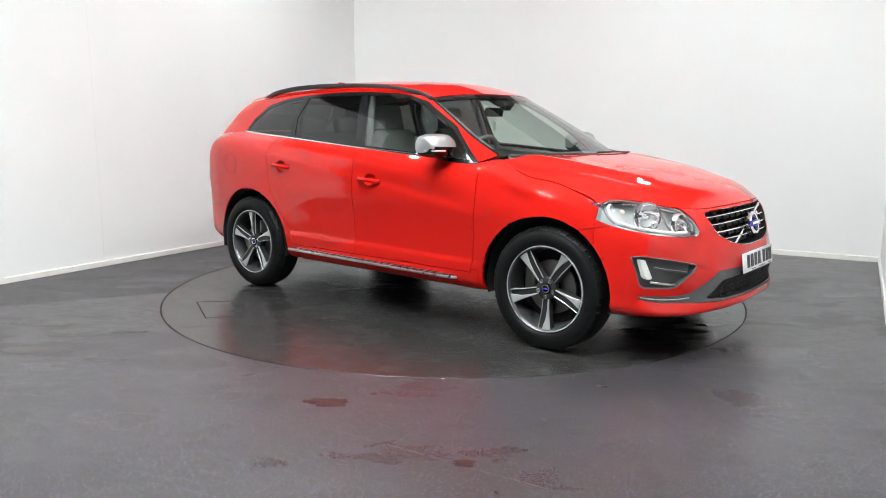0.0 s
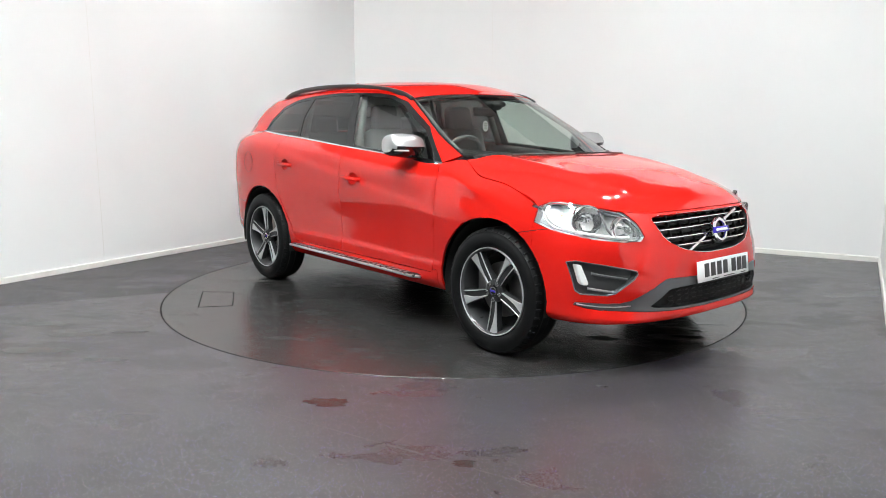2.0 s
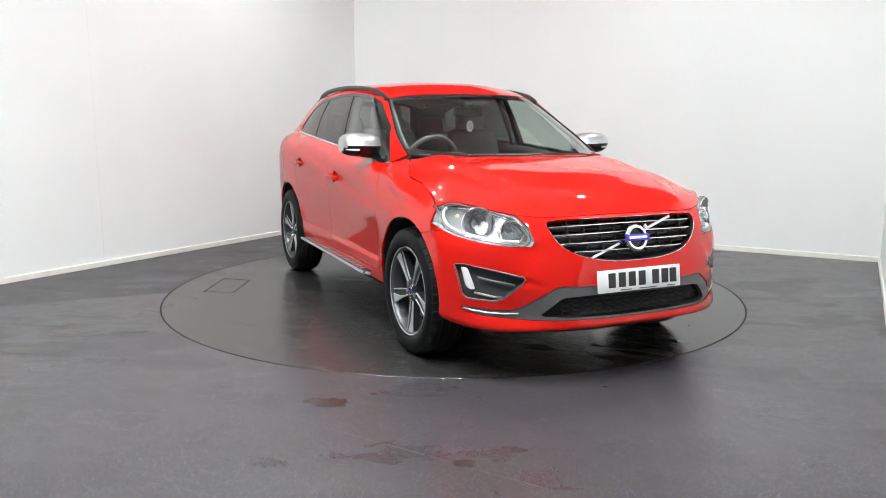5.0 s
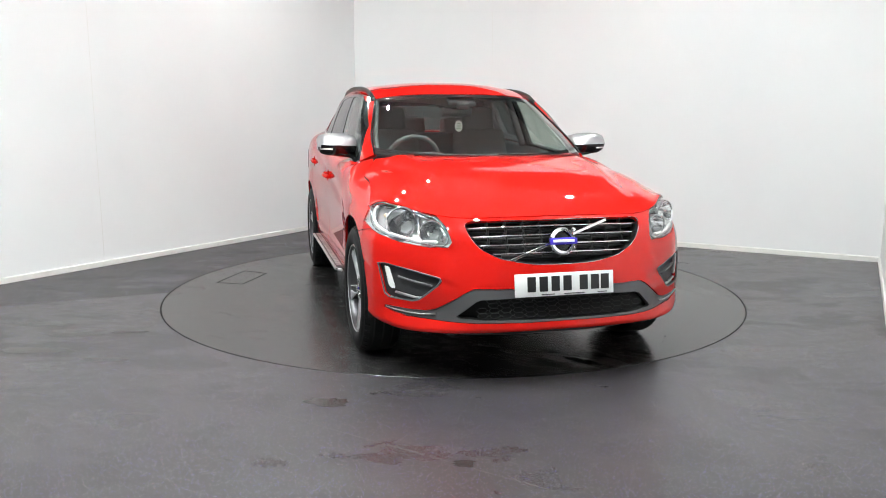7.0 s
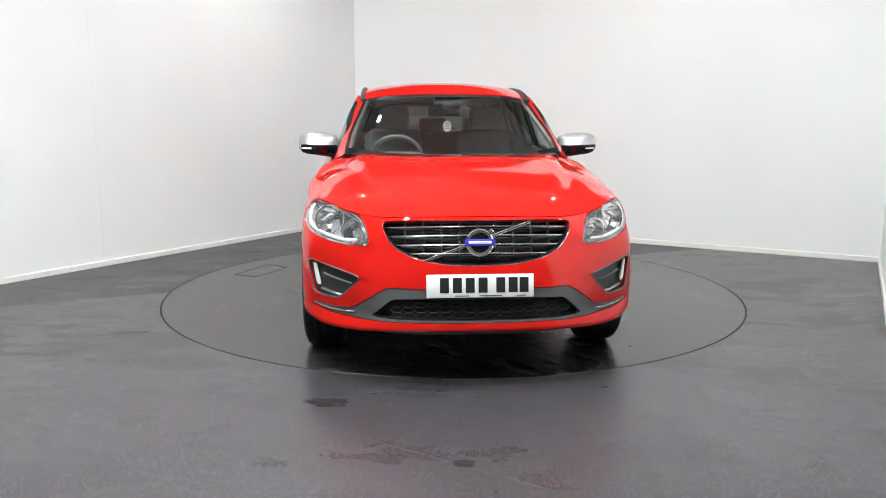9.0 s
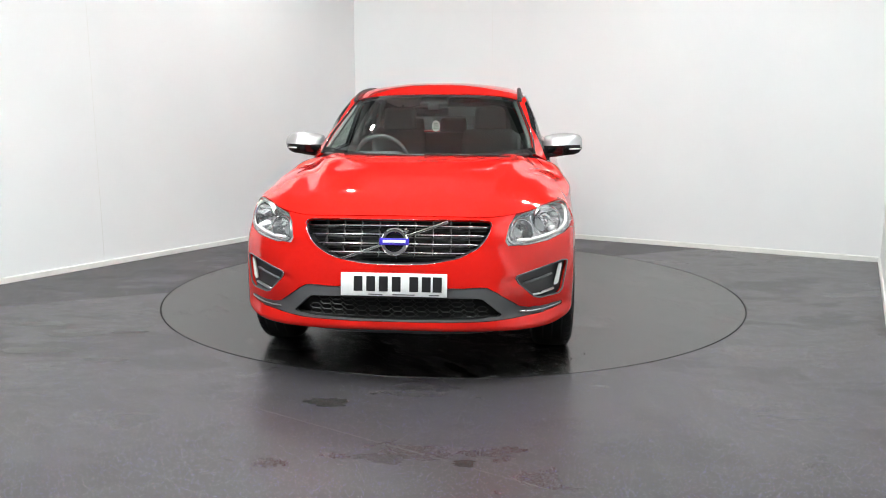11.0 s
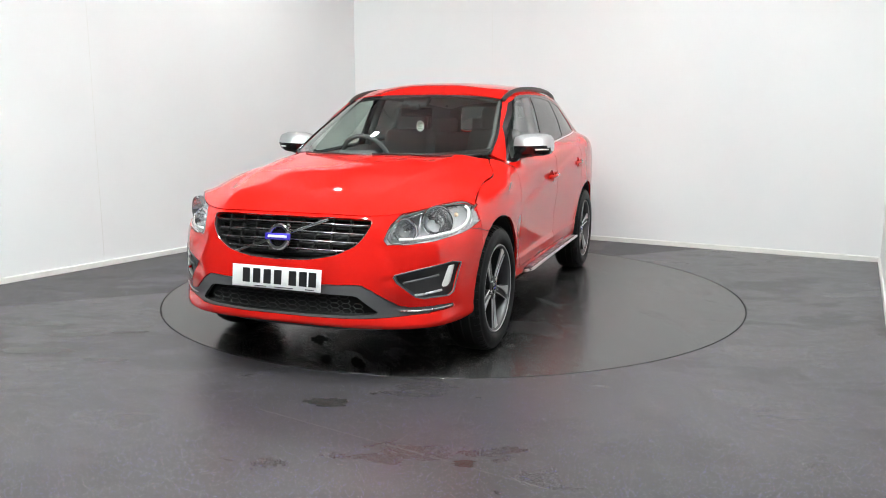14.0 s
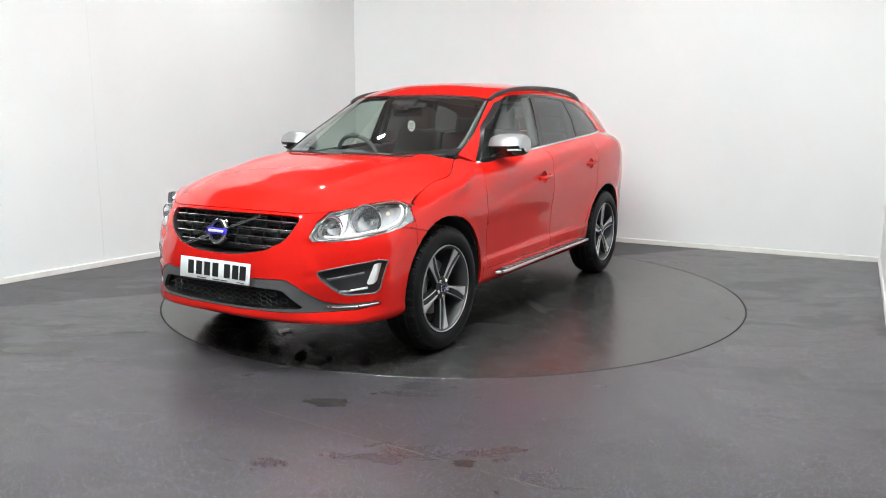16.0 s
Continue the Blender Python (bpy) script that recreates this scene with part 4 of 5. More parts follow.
# thin bright strip added as the highlight on the ridge of the lower trim
for sy in (1, -1):
    edge = [(front_x(y, z) + .001, y * sy, z) for y, z in ((.834, .387), (.80, .379), (.745, .372), (.68, .370), (.62, .376))]
    part("trim_edge", tube(edge, .0035, 6), SATIN, bumper, "bright strip for the highlight along the lower trim")

# number plate with bars in place of its characters
plate = new("number_plate")
plate.parent = car
plate.matrix_basis = pose(2.294, 0.0, .532, 0, -7, 0)
tagged(plate, "white front number plate with black characters")
bm = bmesh.new()
rbox(.006, .526, .114, bevel=.0025, segments=2, bm=bm)
part("plate_panel", bm, PLATE, plate, "white reflective plate")
for y in (-.176, -.113, -.050, .013, .100, .150 + .011, .215):
    bm = bmesh.new()
    rbox(.003, .044, .074, (.004, y, .004), bevel=.001, segments=1, bm=bm)
    part("character_bar", bm, INK, plate, "black bar", smooth=False)
for y, w in ((-.09, .07), (.05, .11), (.20, .05)):
    bm = bmesh.new()
    rbox(.002, w, .005, (.0035, y, -.048), bevel=.0005, segments=1, bm=bm)
    part("maker_line", bm, GREY_TRIM, plate, "small grey line of print", smooth=False)
bm = bmesh.new()
rbox(.016, .50, .03, (-.012, 0, -.052), bevel=.003, segments=1, bm=bm)
part("plate_holder", bm, BLACK, plate, "black plate holder")

# fog recesses with light bars
for s, sy in (("l", 1), ("r", -1)):
    fog = backing("fog_recess", of("fog_" + s), RECESS, bumper, .028, "satin dark recess with a light bar")
    edge = [(front_x(y, z) - .004, y * sy, z) for (a, b), (c, d) in zip(FOG, FOG[1:] + FOG[:1]) for y, z in [(a + (c - a) * k / 6, b + (d - b) * k / 6) for k in range(6)]]
    part("recess_rim", tube(edge, .0042, 6, closed=True), GREY_TRIM, fog, "satin grey rim of the recess")
    p = [(.836, .594), (.817, .592), (.793, .500), (.793, .486), (.810, .485), (.820, .500)]
    bm = bmesh.new()
    lo = [bm.verts.new((front_x(y, z) - .030, y * sy, z)) for y, z in p]
    hi = [bm.verts.new((front_x(y, z) - .004, y * sy, z)) for y, z in p]
    bm.faces.new(hi)
    bm.faces.new(lo[::-1])
    for i in range(6):
        bm.faces.new((lo[i], lo[(i + 1) % 6], hi[(i + 1) % 6], hi[i]))
    bmesh.ops.recalc_face_normals(bm, faces=bm.faces)
    bmesh.ops.bevel(bm, geom=bm.edges[:], offset=.003, segments=2, affect="EDGES")
    part("light_bar", bm, WHITE_GUIDE, fog, "white daytime light bar", smooth=False)
    fin = [(front_x(y, z) - .016, y * sy, z) for y, z in ((.778, .548), (.73, .536), (.68, .526), (.635, .518))]
    part("recess_fin", tube(fin, .008, 8, flat=.7), GREY_TRIM, fog, "slim satin fin")
    fin = [(front_x(y, z) - .016, y * sy, z) for y, z in ((.79, .468), (.75, .460), (.71, .452), (.68, .452))]
    part("recess_fin", tube(fin, .009, 8, flat=.7), SATIN, fog, "slim bright fin")

# headlamps
for s, sy in (("l", 1), ("r", -1)):
    lamp = panel("headlight", lower, of("head_" + s), LENS, car, "large clear headlight with chrome reflectors", gap=.003, depth=0, sink=.001)
    bm = bmesh.new()
    made = {}
    C = Vector((1.95, .72 * sy, .80))
    for f in lower.faces:
        if kinds[f] == "head_" + s:
            for v in f.verts:
                if v not in made:
                    made[v] = bm.verts.new(v.co + (C - v.co) * .05 - v.normal * .052)
            bm.faces.new([made[v] for v in f.verts])
    rim = [e for e in bm.edges if e.is_boundary]
    back = {v: k for k, v in made.items()}
    out = {}
    for e in rim:
        for v in e.verts:
            if v not in out:
                out[v] = bm.verts.new(back[v].co - back[v].normal * .008)
    for e in rim:
        a, b = e.verts
        bm.faces.new((a, b, out[b], out[a]))
        e.smooth = False
    part("lamp_housing", bm, LAMP_WHITE, lamp, "silver headlight housing")
    # dark rim just inside the lens
    edge = hermite([(front_x(y, min(z, .885)) - .010, y * sy, z) for y, z in ((.862, .874), (.838, .897), (.771, .893), (.665, .864), (.598, .840), (.570, .800), (.553, .738), (.566, .722), (.65, .720), (.762, .736), (.845, .762), (.870, .786), (.872, .83), (.862, .874))], 80)[:-1]
    part("lamp_rim", tube(edge, .004, 6, closed=True), LAMP_DARK, lamp, "dark rim inside the lens")
    # two round reflectors
    for y, z, r, tilt in ((.735, .812, .070, 28), (.615, .775, .052, 14)):
        x = front_x(y, z) - .058
        bm = lathe([(r * 1.06, .026), (r, .032), (r * .93, .022), (r * .72, -.006), (r * .45, -.022), (r * .24, -.026), (r * .20, -.012), (.0005, -.006)], 40, "x")
        bmesh.ops.transform(bm, matrix=pose(x + .012, y * sy, z, 0, 0, tilt * sy), verts=bm.verts)
        bowl = part("reflector", bm, REFLECTOR, lamp, "round chrome reflector bowl")
        bm = lathe([(r * 1.20, .008), (r * 1.20, .030), (r * 1.13, .036), (r * 1.04, .030)], 40, "x")
        bmesh.ops.transform(bm, matrix=pose(x + .010, y * sy, z, 0, 0, tilt * sy), verts=bm.verts)
        part("reflector_ring", bm, CHROME, bowl, "bright ring round the reflector")
        bm = lathe([(.0005, .020), (r * .16, .016), (r * .2, .0), (r * .2, -.02)], 20, "x")
        bmesh.ops.transform(bm, matrix=pose(x + .014, y * sy, z, 0, 0, tilt * sy), verts=bm.verts)
        part("bulb", bm, CHROME, bowl, "bulb shield")
    # white guide round the outer and lower edge
    guide = hermite([(front_x(y, z) - .022, y * sy, z) for y, z in ((.835, .880), (.850, .862), (.858, .83), (.856, .80), (.838, .776), (.762, .748), (.66, .732), (.60, .732))], 40)
    part("light_guide", tube(guide, .0085, 8, flat=.9), WHITE_GUIDE, lamp, "white light guide along the edge")
    brow = hermite([(front_x(y, z) - .026, y * sy, z) for y, z in ((.80, .878), (.74, .872), (.66, .850), (.61, .828))], 20)
    part("lamp_brow", tube(brow, .009, 8, flat=.7), LAMP_DARK, lamp, "dark brow over the reflectors")
    mask = hermite([(front_x(y, z) - .024, y * sy, z) for y, z in ((.60, .822), (.578, .795), (.566, .755), (.575, .732))], 16)
    part("lamp_mask", tube(mask, .009, 8), LAMP_DARK, lamp, "dark mask in the inner corner")
    divider = hermite([(front_x(y, z) - .036, y * sy, z) for y, z in ((.665, .845), (.672, .80), (.672, .76), (.66, .738))], 16)
    part("lamp_divider", tube(divider, .006, 8), LAMP_DARK, lamp, "dark web between the reflectors")
    bm = lathe([(.0005, .010), (.009, .007), (.012, -.004)], 20, "x")
    bmesh.ops.transform(bm, matrix=pose(front_x(.80, .845) - .045, .806 * sy, .838, 0, 0, 45 * sy), verts=bm.verts)
    part("indicator", bm, AMBER, lamp, "amber indicator bulb")

# ---- car: sides ----
SIDE_GRID = surface(side_net(), 220, 100).reshape(-1, 3)


def side_y(x, z):
    d = (SIDE_GRID[:, 0] - x)**2 + (SIDE_GRID[:, 2] - z)**2
    k = np.argsort(d)[:4]
    w = 1 / (d[k] + 1e-6)
    return float(w @ SIDE_GRID[k, 1] / w.sum()) - press(x, z)


for s, sy in (("l", 1), ("r", -1)):
    for key, (x, z) in CUPS.items():
        door = DOORS[key + s]
        y = side_y(x, z)
        handle = bmesh.new()
        path = hermite([(x + .098, y - .006, z - .006), (x + .080, y + .010, z - .004), (x + .03, y + .021, z), (x - .04, y + .022, z + .003), (x - .085, y + .012, z + .006), (x - .100, y - .006, z + .007)], 20)
        tube([(p[0], p[1] * sy, p[2]) for p in path], .0125, 8, bm=handle, flat=1.15)
        part("door_handle", handle, RED, door, "red pull handle")
        bm = bmesh.new()
        made = {}
        for f in lower.faces:
            if kinds[f] == "cup" + key + "_" + s:
                for v in f.verts:
                    if v not in made:
                        r = min(1, math.hypot((v.co.x - x) / .052, (v.co.z - z) / .040))
                        made[v] = bm.verts.new(v.co - v.normal * (.004 + .026 * math.sqrt(max(0, 1 - r * r * .98))))
                bm.faces.new([made[v] for v in f.verts])
        part("handle_cup", bm, RED, door, "recessed cup behind the handle")
    # sill step with a bright strip and a ribbed black tread
    step = [(x, (side_y(x, .345) + .052) * sy, .350 + .012 * (.7 - x) / 1.57) for x in np.linspace(.72, -.885, 30)]
    step[0] = (step[0][0] + .02, (abs(step[0][1]) - .03) * sy, step[0][2])
    sill_part = part("sill_strip", tube(step, .0115, 8, flat=.9), SATIN, car, "brushed aluminium side step edge")
    tread = [(x, (side_y(x, .345) + .020) * sy, .352 + .012 * (.7 - x) / 1.57) for x in np.linspace(.71, -.875, 30)]
    part("step_tread", tube(tread, .034, 10, flat=.32), BLACK, sill_part, "black ribbed step tread")
    for x in np.linspace(.60, -.80, 24):
        bm = bmesh.new()
        rbox(.034, .036, .004, (x, (side_y(x, .345) + .024) * sy, .363 + .012 * (.7 - x) / 1.57), bevel=.001, segments=1, bm=bm)
        part("tread_stud", bm, SATIN, sill_part, "bright tread insert", smooth=False)
    # door mirror
    mirror = new("door_mirror")
    mirror.parent = car
    tagged(mirror, "silver-capped door mirror on a black foot")
    shell = bmesh.new()
    g = []
    prof = [(-.150, .50, .55), (-.138, .78, .80), (-.08, .97, .97), (.0, 1.0, 1.0), (.055, .97, .95), (.092, .86, .80), (.108, .68, .55)]
    ring_n = 20
    for u, ky, kz in prof:
        ring = []
        for k in range(ring_n):
            a = 2 * math.pi * k / ring_n
            ca, sa = math.cos(a), math.sin(a)
            r = (abs(ca)**3.2 + abs(sa)**3.2) ** (-1 / 3.2)
            fx = (.118 if ca > 0 else .060) * ca * r * ky * (1 - .22 * abs(sa) * (ca > 0))
            fz = .080 * sa * r * kz * (1 if sa > 0 else .92)
            ring.append((fx - .10 * (u / .115)**2 * .18, u, fz))
        g.append(ring)
    def mirror_mesh(pick, grow=1.0):
        b = bmesh.new()
        vs = [[b.verts.new(((.566 - .10 * (p[1] + .1) * .35) + p[0] * grow, (.925 + p[1] * grow) * sy, 1.170 + .03 * p[1] + p[2] * grow)) for p in ring] for ring in g]
        for a, c in zip(vs, vs[1:]):
            for k in range(ring_n):
                q = (a[k], a[(k + 1) % ring_n], c[(k + 1) % ring_n], c[k])
                mid = sum((v.co.z for v in q)) / 4
                if pick(mid - 1.170):
                    b.faces.new(q)
        for ring in (vs[0], vs[-1]):
            if pick(0.01):
                b.faces.new(ring)
        bmesh.ops.delete(b, geom=[v for v in b.verts if not v.link_faces], context="VERTS")
        return b
    part("mirror_housing", mirror_mesh(lambda z: True, .985), GLOSS_BLACK, mirror, "black mirror housing")
    part("mirror_cap", mirror_mesh(lambda z: z > -.006, 1.0), SILVER, mirror, "silver mirror cap")
    lampline = [((.566 - .10 * (p + .1) * .35) + q, (.925 + p) * sy, 1.144 + .03 * p) for p, q in ((.02, .112), (.06, .100), (.09, .070), (.108, .020))]
    part("side_repeater", tube(lampline, .0055, 6), WHITE_GUIDE, mirror, "clear side repeater lens")
    bm = bmesh.new()
    rbox(.085, .15, .040, (.585, .850 * sy, 1.108), (8 * sy, 0, -14 * sy), bevel=.014, segments=3, bm=bm, taper=.85)
    part("mirror_foot", bm, GLOSS_BLACK, mirror, "black mirror foot")
    bm = bmesh.new()
    rbox(.006, .17, .105, (.502, .925 * sy, 1.170), (0, 0, -8 * sy), bevel=.002, segments=2, bm=bm)
    part("mirror_glass", bm, CHROME, mirror, "mirror glass")

# fuel flap outline, antenna fin, wipers
flap = [(-1.640 + .085 * math.cos(a), -side_y(-1.640 + .085 * math.cos(a), .985 + .085 * math.sin(a)) - .0005, .985 + .085 * math.sin(a)) for a in np.linspace(0, 2 * math.pi, 32, endpoint=False)]
part("fuel_flap_joint", tube(flap, .0011, 4, closed=True), SLOT, car, "round joint of the fuel flap")
bm = bmesh.new()
rbox(.13, .035, .045, (-1.28, 0, 1.640), (0, 6, 0), bevel=.012, segments=3, bm=bm, taper=.55)
part("antenna_fin", bm, RED, car, "red antenna fin")
for y0, y1, x1, z1 in ((.55, .02, 1.16, 1.135), (.02, -.5, 1.09, 1.145)):
    bm = tube([(1.205 - .10 * abs(y0)**2, y0, 1.112), (1.20, (y0 + y1) / 2, 1.122), (x1 + .04, y1, 1.124)], .006, 6)
    part("wiper", bm, BLACK, car, "black windscreen wiper")
bm = tube([(p[0] + .005, p[1], p[2] + .004) for p in [(.955, .66, 1.112), (1.03, .58, 1.106), (1.13, .44, 1.096), (1.205, .22, 1.090), (1.23, 0, 1.088), (1.205, -.22, 1.090), (1.13, -.44, 1.096), (1.03, -.58, 1.106), (.955, -.66, 1.112)]], .012, 6)
part("scuttle", bm, BLACK, car, "black scuttle panel")

for sy in (1, -1):
    edge = hermite([(p[0], p[1] * sy, p[2]) for p in (SCREEN[0][-1], SCREEN[1][-1], SCREEN[2][-1], SCREEN[3][-1])], 24)
    part("screen_moulding", tube(edge, .0065, 6), GLOSS_BLACK, car, "black moulding along the windscreen edge")

# wheel arches and underside
for x in (1.387, -1.387):
    for sy in (1, -1):
        bm = bmesh.new()
        a = [radians(-12 + 204 * i / 30) for i in range(31)]
        rows = [[bm.verts.new((x + .412 * math.cos(t), yy * sy, .374 + .412 * math.sin(t))) for t in a] for yy in (.905, .60)]
        for i in range(30):
            bm.faces.new((rows[0][i], rows[0][i + 1], rows[1][i + 1], rows[1][i]))
        bm.faces.new(rows[1])
        part("arch_liner", bm, SLOT, car, "black wheel arch liner")
bm = bmesh.new()
rbox(4.1, 1.30, .12, (-.05, 0, .31), bevel=.03, segments=2, bm=bm)
rbox(1.75, 1.66, .08, (0, 0, .31), bevel=.02, segments=2, bm=bm)
part("underbody", bm, SLOT, car, "dark underbody")


# ---- car: wheels ----
def wheel():
    root = new("wheel")
    root.parent = car
    tagged(root, "five-spoke alloy wheel, machined faces over dark grey")
    R, W = .366, .118
    prof = [(.252, -.098), (.262, -.112), (.290, -W), (.330, -.112), (.352, -.098), (.362, -.080), (R, -.05), (R, .05), (.362, .080), (.352, .098), (.345, .104), (.341, .104), (.330, .112), (.312, W), (.290, W), (.272, .113), (.262, .106), (.256, .098)]
    tyre = part("tyre", lathe(prof, 72), RUBBER, root, "black road tyre")
    for off in (-.052, 0, .052):
        bm = lathe([(R + .0006, off - .005), (R + .0012, off), (R + .0006, off + .005)], 72)
        part("tread_groove", bm, SLOT, tyre, "dark tread groove")
    for i in range(48):
        bm = bmesh.new()
        rbox(.006, .030, .014, (R - .0095, .089, 0), (0, 0, 29), bevel=.002, segments=1, bm=bm)
        bmesh.ops.transform(bm, matrix=pose(0, 0, 0, 0, 7.5 * i, 0), verts=bm.verts)
        if i == 0:
            block = bm
        else:
            merge(block, bm)
    tagged(part("tyre_shoulder", block, RUBBER, tyre, "fine tyre shoulder tread"), kind="stuff")
    part("rim", lathe([(.254, .102), (.250, .106), (.244, .102), (.238, .085), (.232, .04), (.222, -.02), (.222, -.10)], 72), ALLOY_GREY, root, "mid grey rim barrel")
    part("rim_lip", lathe([(.2555, .098), (.2545, .1065), (.252, .108), (.2485, .106), (.2475, .100)], 72), ALLOY_CUT, root, "bright machined rim lip")
    for k in range(5):
        a = -90 + 72 * k
        # dark spoke body, then its bright outer face set proud on one side
        def wedge(outline, y_in, y_out, thick):
            b = bmesh.new()
            f, g2 = [], []
            for r, w in outline:
                y = y_in + (y_out - y_in) * (r / .245)**1.5
                f.append(b.verts.new((r, y, w)))
                g2.append(b.verts.new((r, y - thick, w * 1.02)))
            b.faces.new(f)
            b.faces.new(g2[::-1])
            for i in range(len(f)):
                j = (i + 1) % len(f)
                b.faces.new((f[i], g2[i], g2[j], f[j]))
            bmesh.ops.recalc_face_normals(b, faces=b.faces)
            bmesh.ops.bevel(b, geom=[e for e in b.edges], offset=.002, segments=1, affect="EDGES")
            bmesh.ops.transform(b, matrix=pose(0, 0, 0, 0, -a, 0), verts=b.verts)
            return b
        # a twisted spoke: bright face widening to the rim, darker hollow facet widening to the hub
        spoke = part("spoke", wedge([(.045, -.024), (.12, -.027), (.19, -.034), (.246, -.046), (.246, .046), (.19, .033), (.12, .026), (.045, .024)], .070, .084, .040), ALLOY_DARK, root, "dark grey spoke body", smooth=False)
        part("spoke_face", wedge([(.060, -.021), (.12, -.025), (.18, -.031), (.243, -.043), (.243, .014), (.18, -.006), (.12, -.013), (.060, -.014)], .0775, .0945, .010), ALLOY_CUT, spoke, "bright machined spoke face", smooth=False)
        part("spoke_edge", wedge([(.062, .017), (.14, .022), (.243, .038), (.243, .043), (.14, .027), (.062, .021)], .0765, .092, .008), ALLOY_CUT, spoke, "bright machined spoke edge", smooth=False)
    part("hub", lathe([(.068, .045), (.066, .072), (.056, .079), (.034, .079), (.033, .074), (.0005, .074)], 40), ALLOY_DARK, root, "dark grey hub")
    cap = part("centre_cap", lathe([(.033, .074), (.032, .080), (.026, .083), (.0005, .084)], 32), GLOSS_BLACK, root, "black centre cap")
    part("cap_ring", lathe([(.019, .0835), (.020, .0855), (.025, .0855), (.026, .083)], 32), CHROME, cap, "small chrome ring")
    bm = bmesh.new()
    rbox(.040, .004, .010, (0, .085, 0), bevel=.001, segments=1, bm=bm)
    part("cap_band", bm, BLUE, cap, "small blue band")
    for k in range(5):
        t = radians(-90 + 72 * k)
        bm = lathe([(.0135, .060), (.0135, .0835), (.011, .0855), (.009, .080), (.0005, .080)], 12, at=(.050 * math.cos(t), 0, .050 * math.sin(t)))
        part("wheel_bolt", bm, CHROME, root, "bright wheel bolt")
    part("brake_disc", lathe([(.06, .010), (.160, .010), (.160, -.014), (.06, -.014)], 48), STEEL, root, "grey steel brake disc")
    bm = bmesh.new()
    rbox(.075, .07, .16, (.135, .005, .03), bevel=.015, segments=2, bm=bm)
    part("brake_caliper", bm, STEEL, root, "grey brake caliper")
    part("brake_back", lathe([(.0005, -.03), (.221, -.03)], 40), SLOT, root, "dark backing plate")
    bm = lathe([(.004, .085), (.004, .100), (.0025, .106), (.0005, .106)], 8, at=(.208 * math.cos(radians(-59)), -.030, .208 * math.sin(radians(-59))))
    part("valve", bm, BLACK, root, "black tyre valve")
    return root


WHEEL = wheel()
WHEEL.matrix_basis = pose(1.387, .811, .366, 0, 0, -1)
copy_thing(WHEEL, pose(-1.387, .815, .366, 0, 36, 0))
copy_thing(WHEEL, pose(1.387, -.811, .366, 0, 0, 181))
copy_thing(WHEEL, pose(-1.387, -.815, .366, 0, 36, 180))


# ---- car: cabin ----
def seat(x, y):
    root = new("seat")
    root.parent = car
    tagged(root, "charcoal cloth front seat with headrest")
    bm = bmesh.new()
    rbox(.50, .52, .16, (x + .02, y, .68), (0, -6, 0), .05, 3, bm)
    part("seat_cushion", bm, CLOTH, root)
    bm = bmesh.new()
    rbox(.15, .50, .60, (x - .25, y, .98), (0, -14, 0), .06, 4, bm, taper=.86)
    part("backrest", bm, CLOTH, root)
    bm = bmesh.new()
    rbox(.11, .27, .21, (x - .345, y, 1.345), (0, -8, 0), .045, 4, bm, taper=.9)
    part("headrest", bm, CLOTH, root)
    for d in (-.06, .06):
        part("headrest_post", tube([(x - .33, y + d, 1.18), (x - .34, y + d, 1.30)], .007, 8), CHROME, root)


seat(-.02, .37)
seat(-.02, -.37)
bench = new("rear_seat")
bench.parent = car
tagged(bench, "charcoal cloth rear bench with three headrests")
bm = bmesh.new()
rbox(.50, 1.25, .17, (-.85, 0, .68), (0, -6, 0), .05, 3, bm)
part("seat_cushion", bm, CLOTH, bench)
bm = bmesh.new()
rbox(.16, 1.25, .56, (-1.12, 0, .96), (0, -16, 0), .05, 3, bm)
part("backrest", bm, CLOTH, bench)
for y in (-.40, 0, .40):
    bm = bmesh.new()
    rbox(.10, .25, .17, (-1.23, y, 1.285), (0, -8, 0), .04, 3, bm)
    part("headrest", bm, CLOTH, bench)
bm = bmesh.new()
rbox(.42, 1.30, .20, (.80, 0, .985), (0, 6, 0), .06, 4, bm)
rbox(.40, 1.10, .06, (1.00, 0, 1.065), (0, 6, 0), .025, 2, bm)
rbox(.12, .36, .09, (.70, -.37, 1.075), (0, 8, 0), .035, 3, bm)
rbox(.90, .26, .30, (.20, 0, .70), (0, 0, 0), .05, 2, bm)
part("dashboard", bm, CABIN_GREY, car, "dark grey dashboard and centre console")
wheel_m = pose(.50, -.37, 1.055, 0, -66, 0)
sw = new("steering_wheel")
sw.parent = car
tagged(sw, "dark steering wheel with satin spokes")
bm = tube([(.185 * math.cos(a), .185 * math.sin(a), 0) for a in np.linspace(0, 2 * math.pi, 40, endpoint=False)], .016, 10, closed=True)
bmesh.ops.transform(bm, matrix=wheel_m, verts=bm.verts)
part("steering_rim", bm, CABIN_GREY, sw)
bm = bmesh.new()
rbox(.15, .16, .05, (0, 0, -.02), (0, 0, 0), .02, 3, bm)
bmesh.ops.transform(bm, matrix=wheel_m, verts=bm.verts)
part("steering_boss", bm, CABIN_GREY, sw)
for a in (90, -90, 180):
    bm = bmesh.new()
    rbox(.13, .03, .012, (.12, 0, -.012), bevel=.004, segments=2, bm=bm)
    bmesh.ops.transform(bm, matrix=wheel_m @ pose(0, 0, 0, 0, 0, a), verts=bm.verts)
    part("steering_spoke", bm, SATIN, sw)
bm = bmesh.new()
rbox(3.0, 1.46, .06, (-.6, 0, .50), bevel=.02, segments=2, bm=bm)
rbox(.08, 1.45, .50, (1.03, 0, .76), bevel=.02, segments=2, bm=bm)
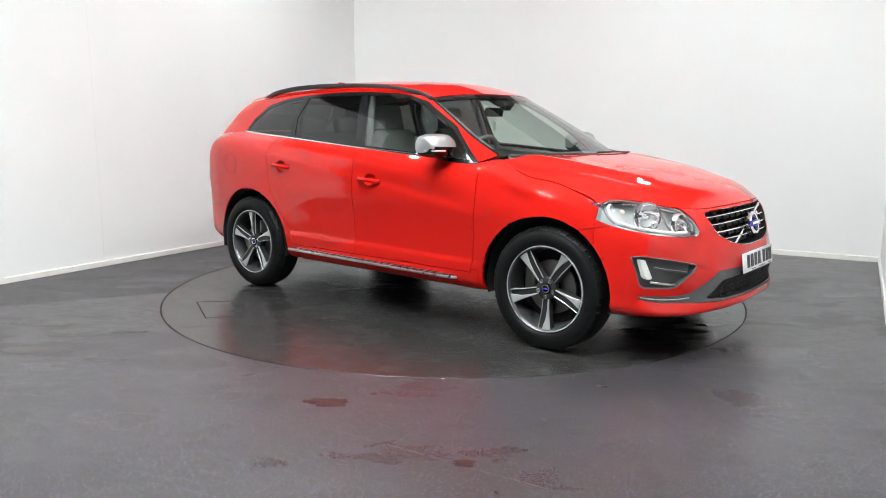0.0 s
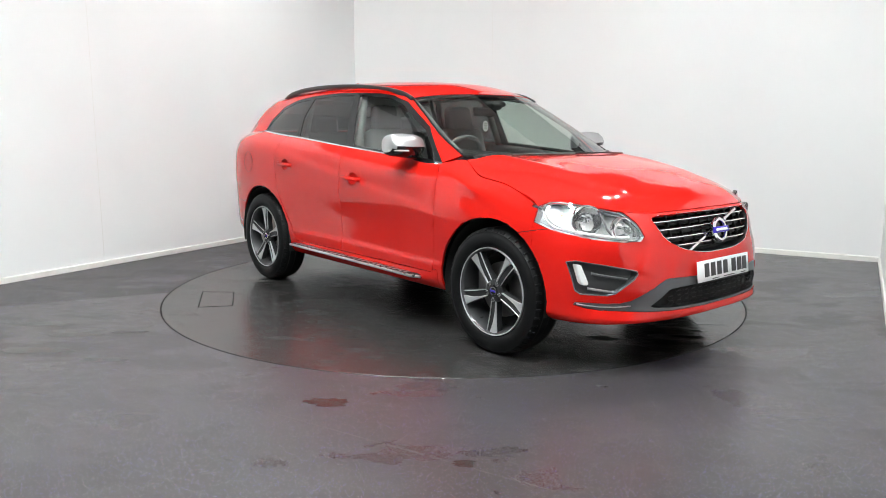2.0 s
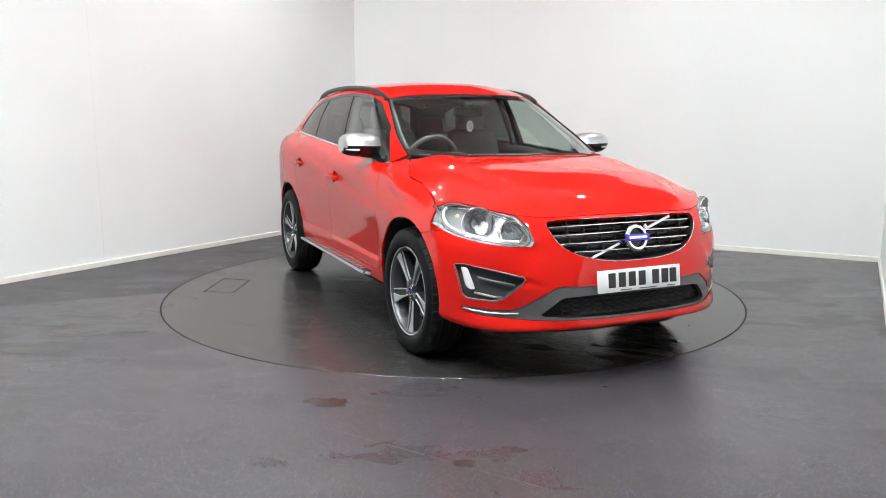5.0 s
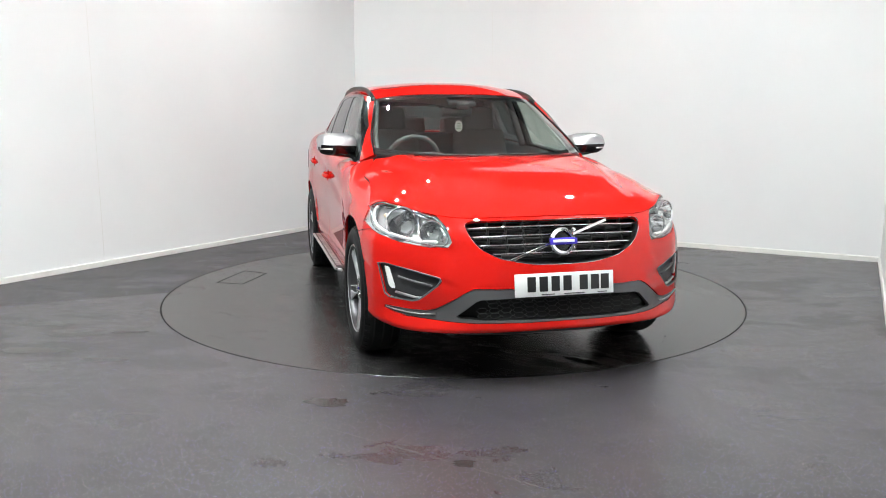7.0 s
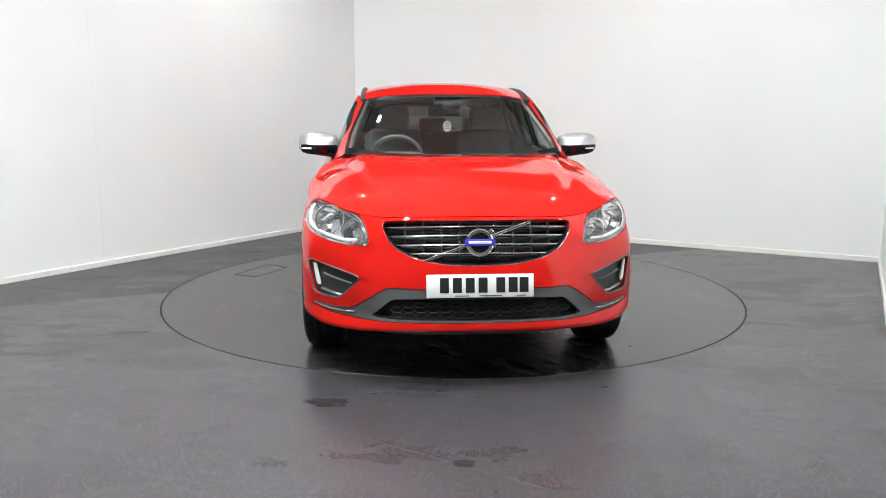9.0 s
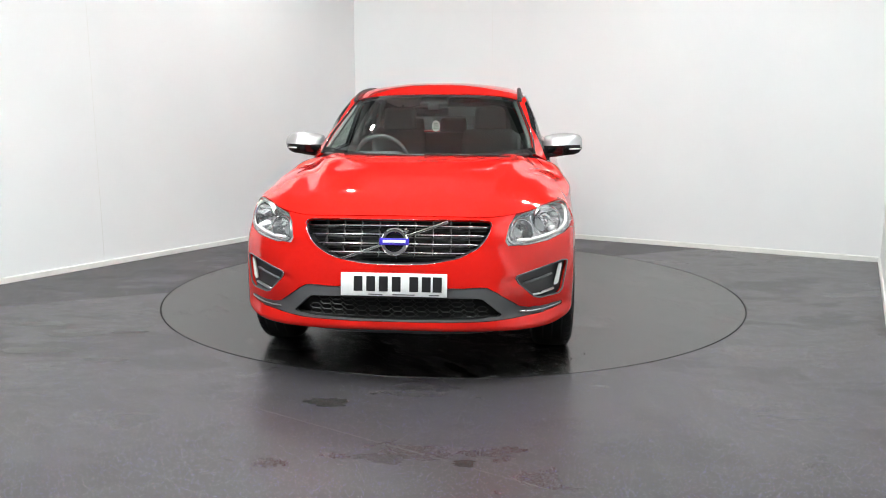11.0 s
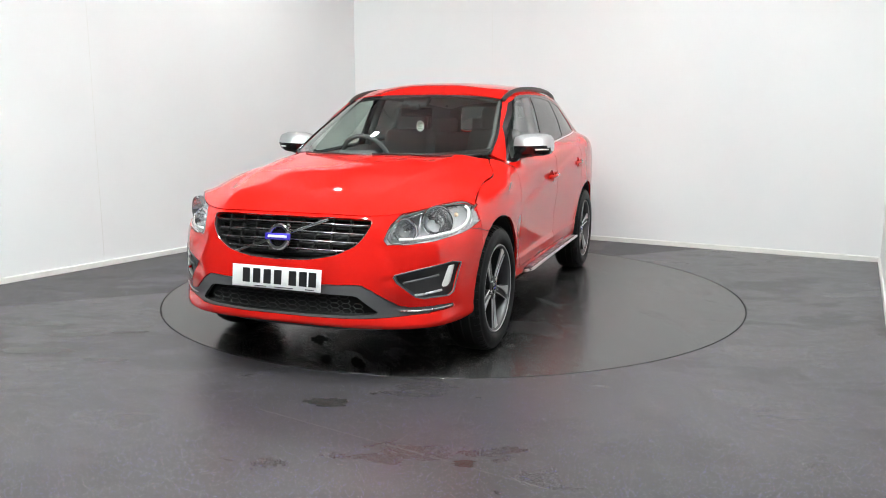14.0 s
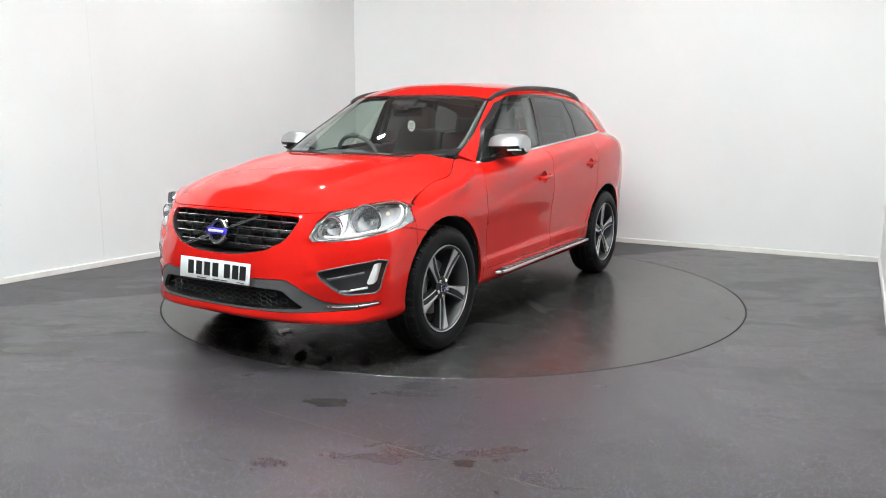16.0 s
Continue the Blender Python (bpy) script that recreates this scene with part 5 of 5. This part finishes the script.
rbox(.9, 1.30, .05, (-1.65, 0, 1.10), bevel=.01, segments=1, bm=bm)
part("cabin_floor", bm, CABIN_GREY, car, "dark cabin floor and load cover")
for sy in (1, -1):
    bm = bmesh.new()
    vs = []
    for x, y, z in ((.93, .665, 1.112), (.79, .765, 1.062), (.4, .765, 1.09), (-.19, .763, 1.132), (-1.04, .742, 1.192), (-1.66, .70, 1.236), (-2.05, .65, 1.21)):
        vs.append([bm.verts.new((x, (y + o) * sy, zz)) for o, zz in ((.02, z), (-.02, z + .002), (-.045, z - .02), (-.06, z - .12), (-.06, .52))])
    for a, b in zip(vs, vs[1:]):
        for i in range(4):
            bm.faces.new((a[i], a[i + 1], b[i + 1], b[i]))
    part("door_card", bm, CABIN_GREY, car, "dark inner door lining")
    for x0, x1, w in ((-.235, -.31, .075), (-1.005, -1.03, .05)):
        bm = bmesh.new()
        g = [(x0, .735, 1.14), ((x0 + x1) / 2, .680, 1.34), (x1, .62, 1.53)]
        tube([(a, (b - .015) * sy, c) for a, b, c in hermite(g, 8)], w / 2, 8, bm=bm, flat=.7)
        part("inner_pillar", bm, CABIN_GREY, car, "dark inner pillar trim")
    bm = tube([(a - .012, (b - .020) * sy, c - .012) for a, b, c in hermite([(.925, .700, 1.118), (.705, .680, 1.235), (.468, .632, 1.370), (.25, .588, 1.486)], 12)], .014, 8)
    part("inner_pillar", bm, CABIN_GREY, car, "dark inner windscreen pillar")
# mirror, sensor pod and a hanging card
bm = bmesh.new()
rbox(.11, .20, .035, (.42, 0, 1.468), (0, 27, 0), .012, 2, bm)
rbox(.06, .09, .05, (.46, 0, 1.437), (0, 27, 0), .015, 2, bm)
part("sensor_pod", bm, BLACK, car, "black camera pod behind the windscreen")
bm = bmesh.new()
rbox(.035, .235, .066, (.37, -.02, 1.395), (0, 8, 6), .014, 3, bm)
part("interior_mirror", bm, GLOSS_BLACK, car, "black interior mirror")
tag = new("air_freshener")
tag.parent = car
tagged(tag, "round white hanging card on a thin cord")
part("card_cord", tube([(.357, .003, 1.37), (.357, .003, 1.33)], .0012, 4), BLACK, tag)
bm = lathe([(.0005, .0016), (.033, .0016), (.034, 0), (.033, -.0016), (.0005, -.0016)], 32, "x")
bmesh.ops.scale(bm, vec=(1, .88, 1.18), verts=bm.verts)
bmesh.ops.transform(bm, matrix=pose(.357, .003, 1.295, 0, 0, 6), verts=bm.verts)
part("card", bm, CARD, tag, "white oval card")
for k in range(4):
    bm = bmesh.new()
    rbox(.001, .036 if k % 2 else .028, .005, (.3592, .003, 1.315 - .013 * k), (0, 0, 6), .0003, 1, bm)
    part("card_line", bm, CARD_INK, tag, "line of green print", smooth=False)

for ob in [car, *car.children_recursive]:
    if ob.type == "MESH" and ob.data.materials[0] in (LENS, SCREEN_GLASS, SIDE_GLASS, DARK_GLASS):
        ob.visible_shadow = False


# ---- motion ----
def car_turn(t):
    return pose(0, 0, 0, 0, 0, math.degrees(-0.68149 - 0.088391 * t))


def motions():
    steps = [0.5 * i for i in range(33)]
    walk(car, [(t, car_turn(t) @ pose(0.1065, -0.0874, 0.0)) for t in steps])
    for ob, x, y in GRIT:
        walk(ob, [(t, pose(0, 0, 0, 0, 0, math.degrees(-0.088391 * t)) @ pose(x, y, 0.003)) for t in steps])
    walk(TABLE, [(t, pose(0, 0, 0, 0, 0, math.degrees(-0.088391 * t))) for t in steps])


motions()
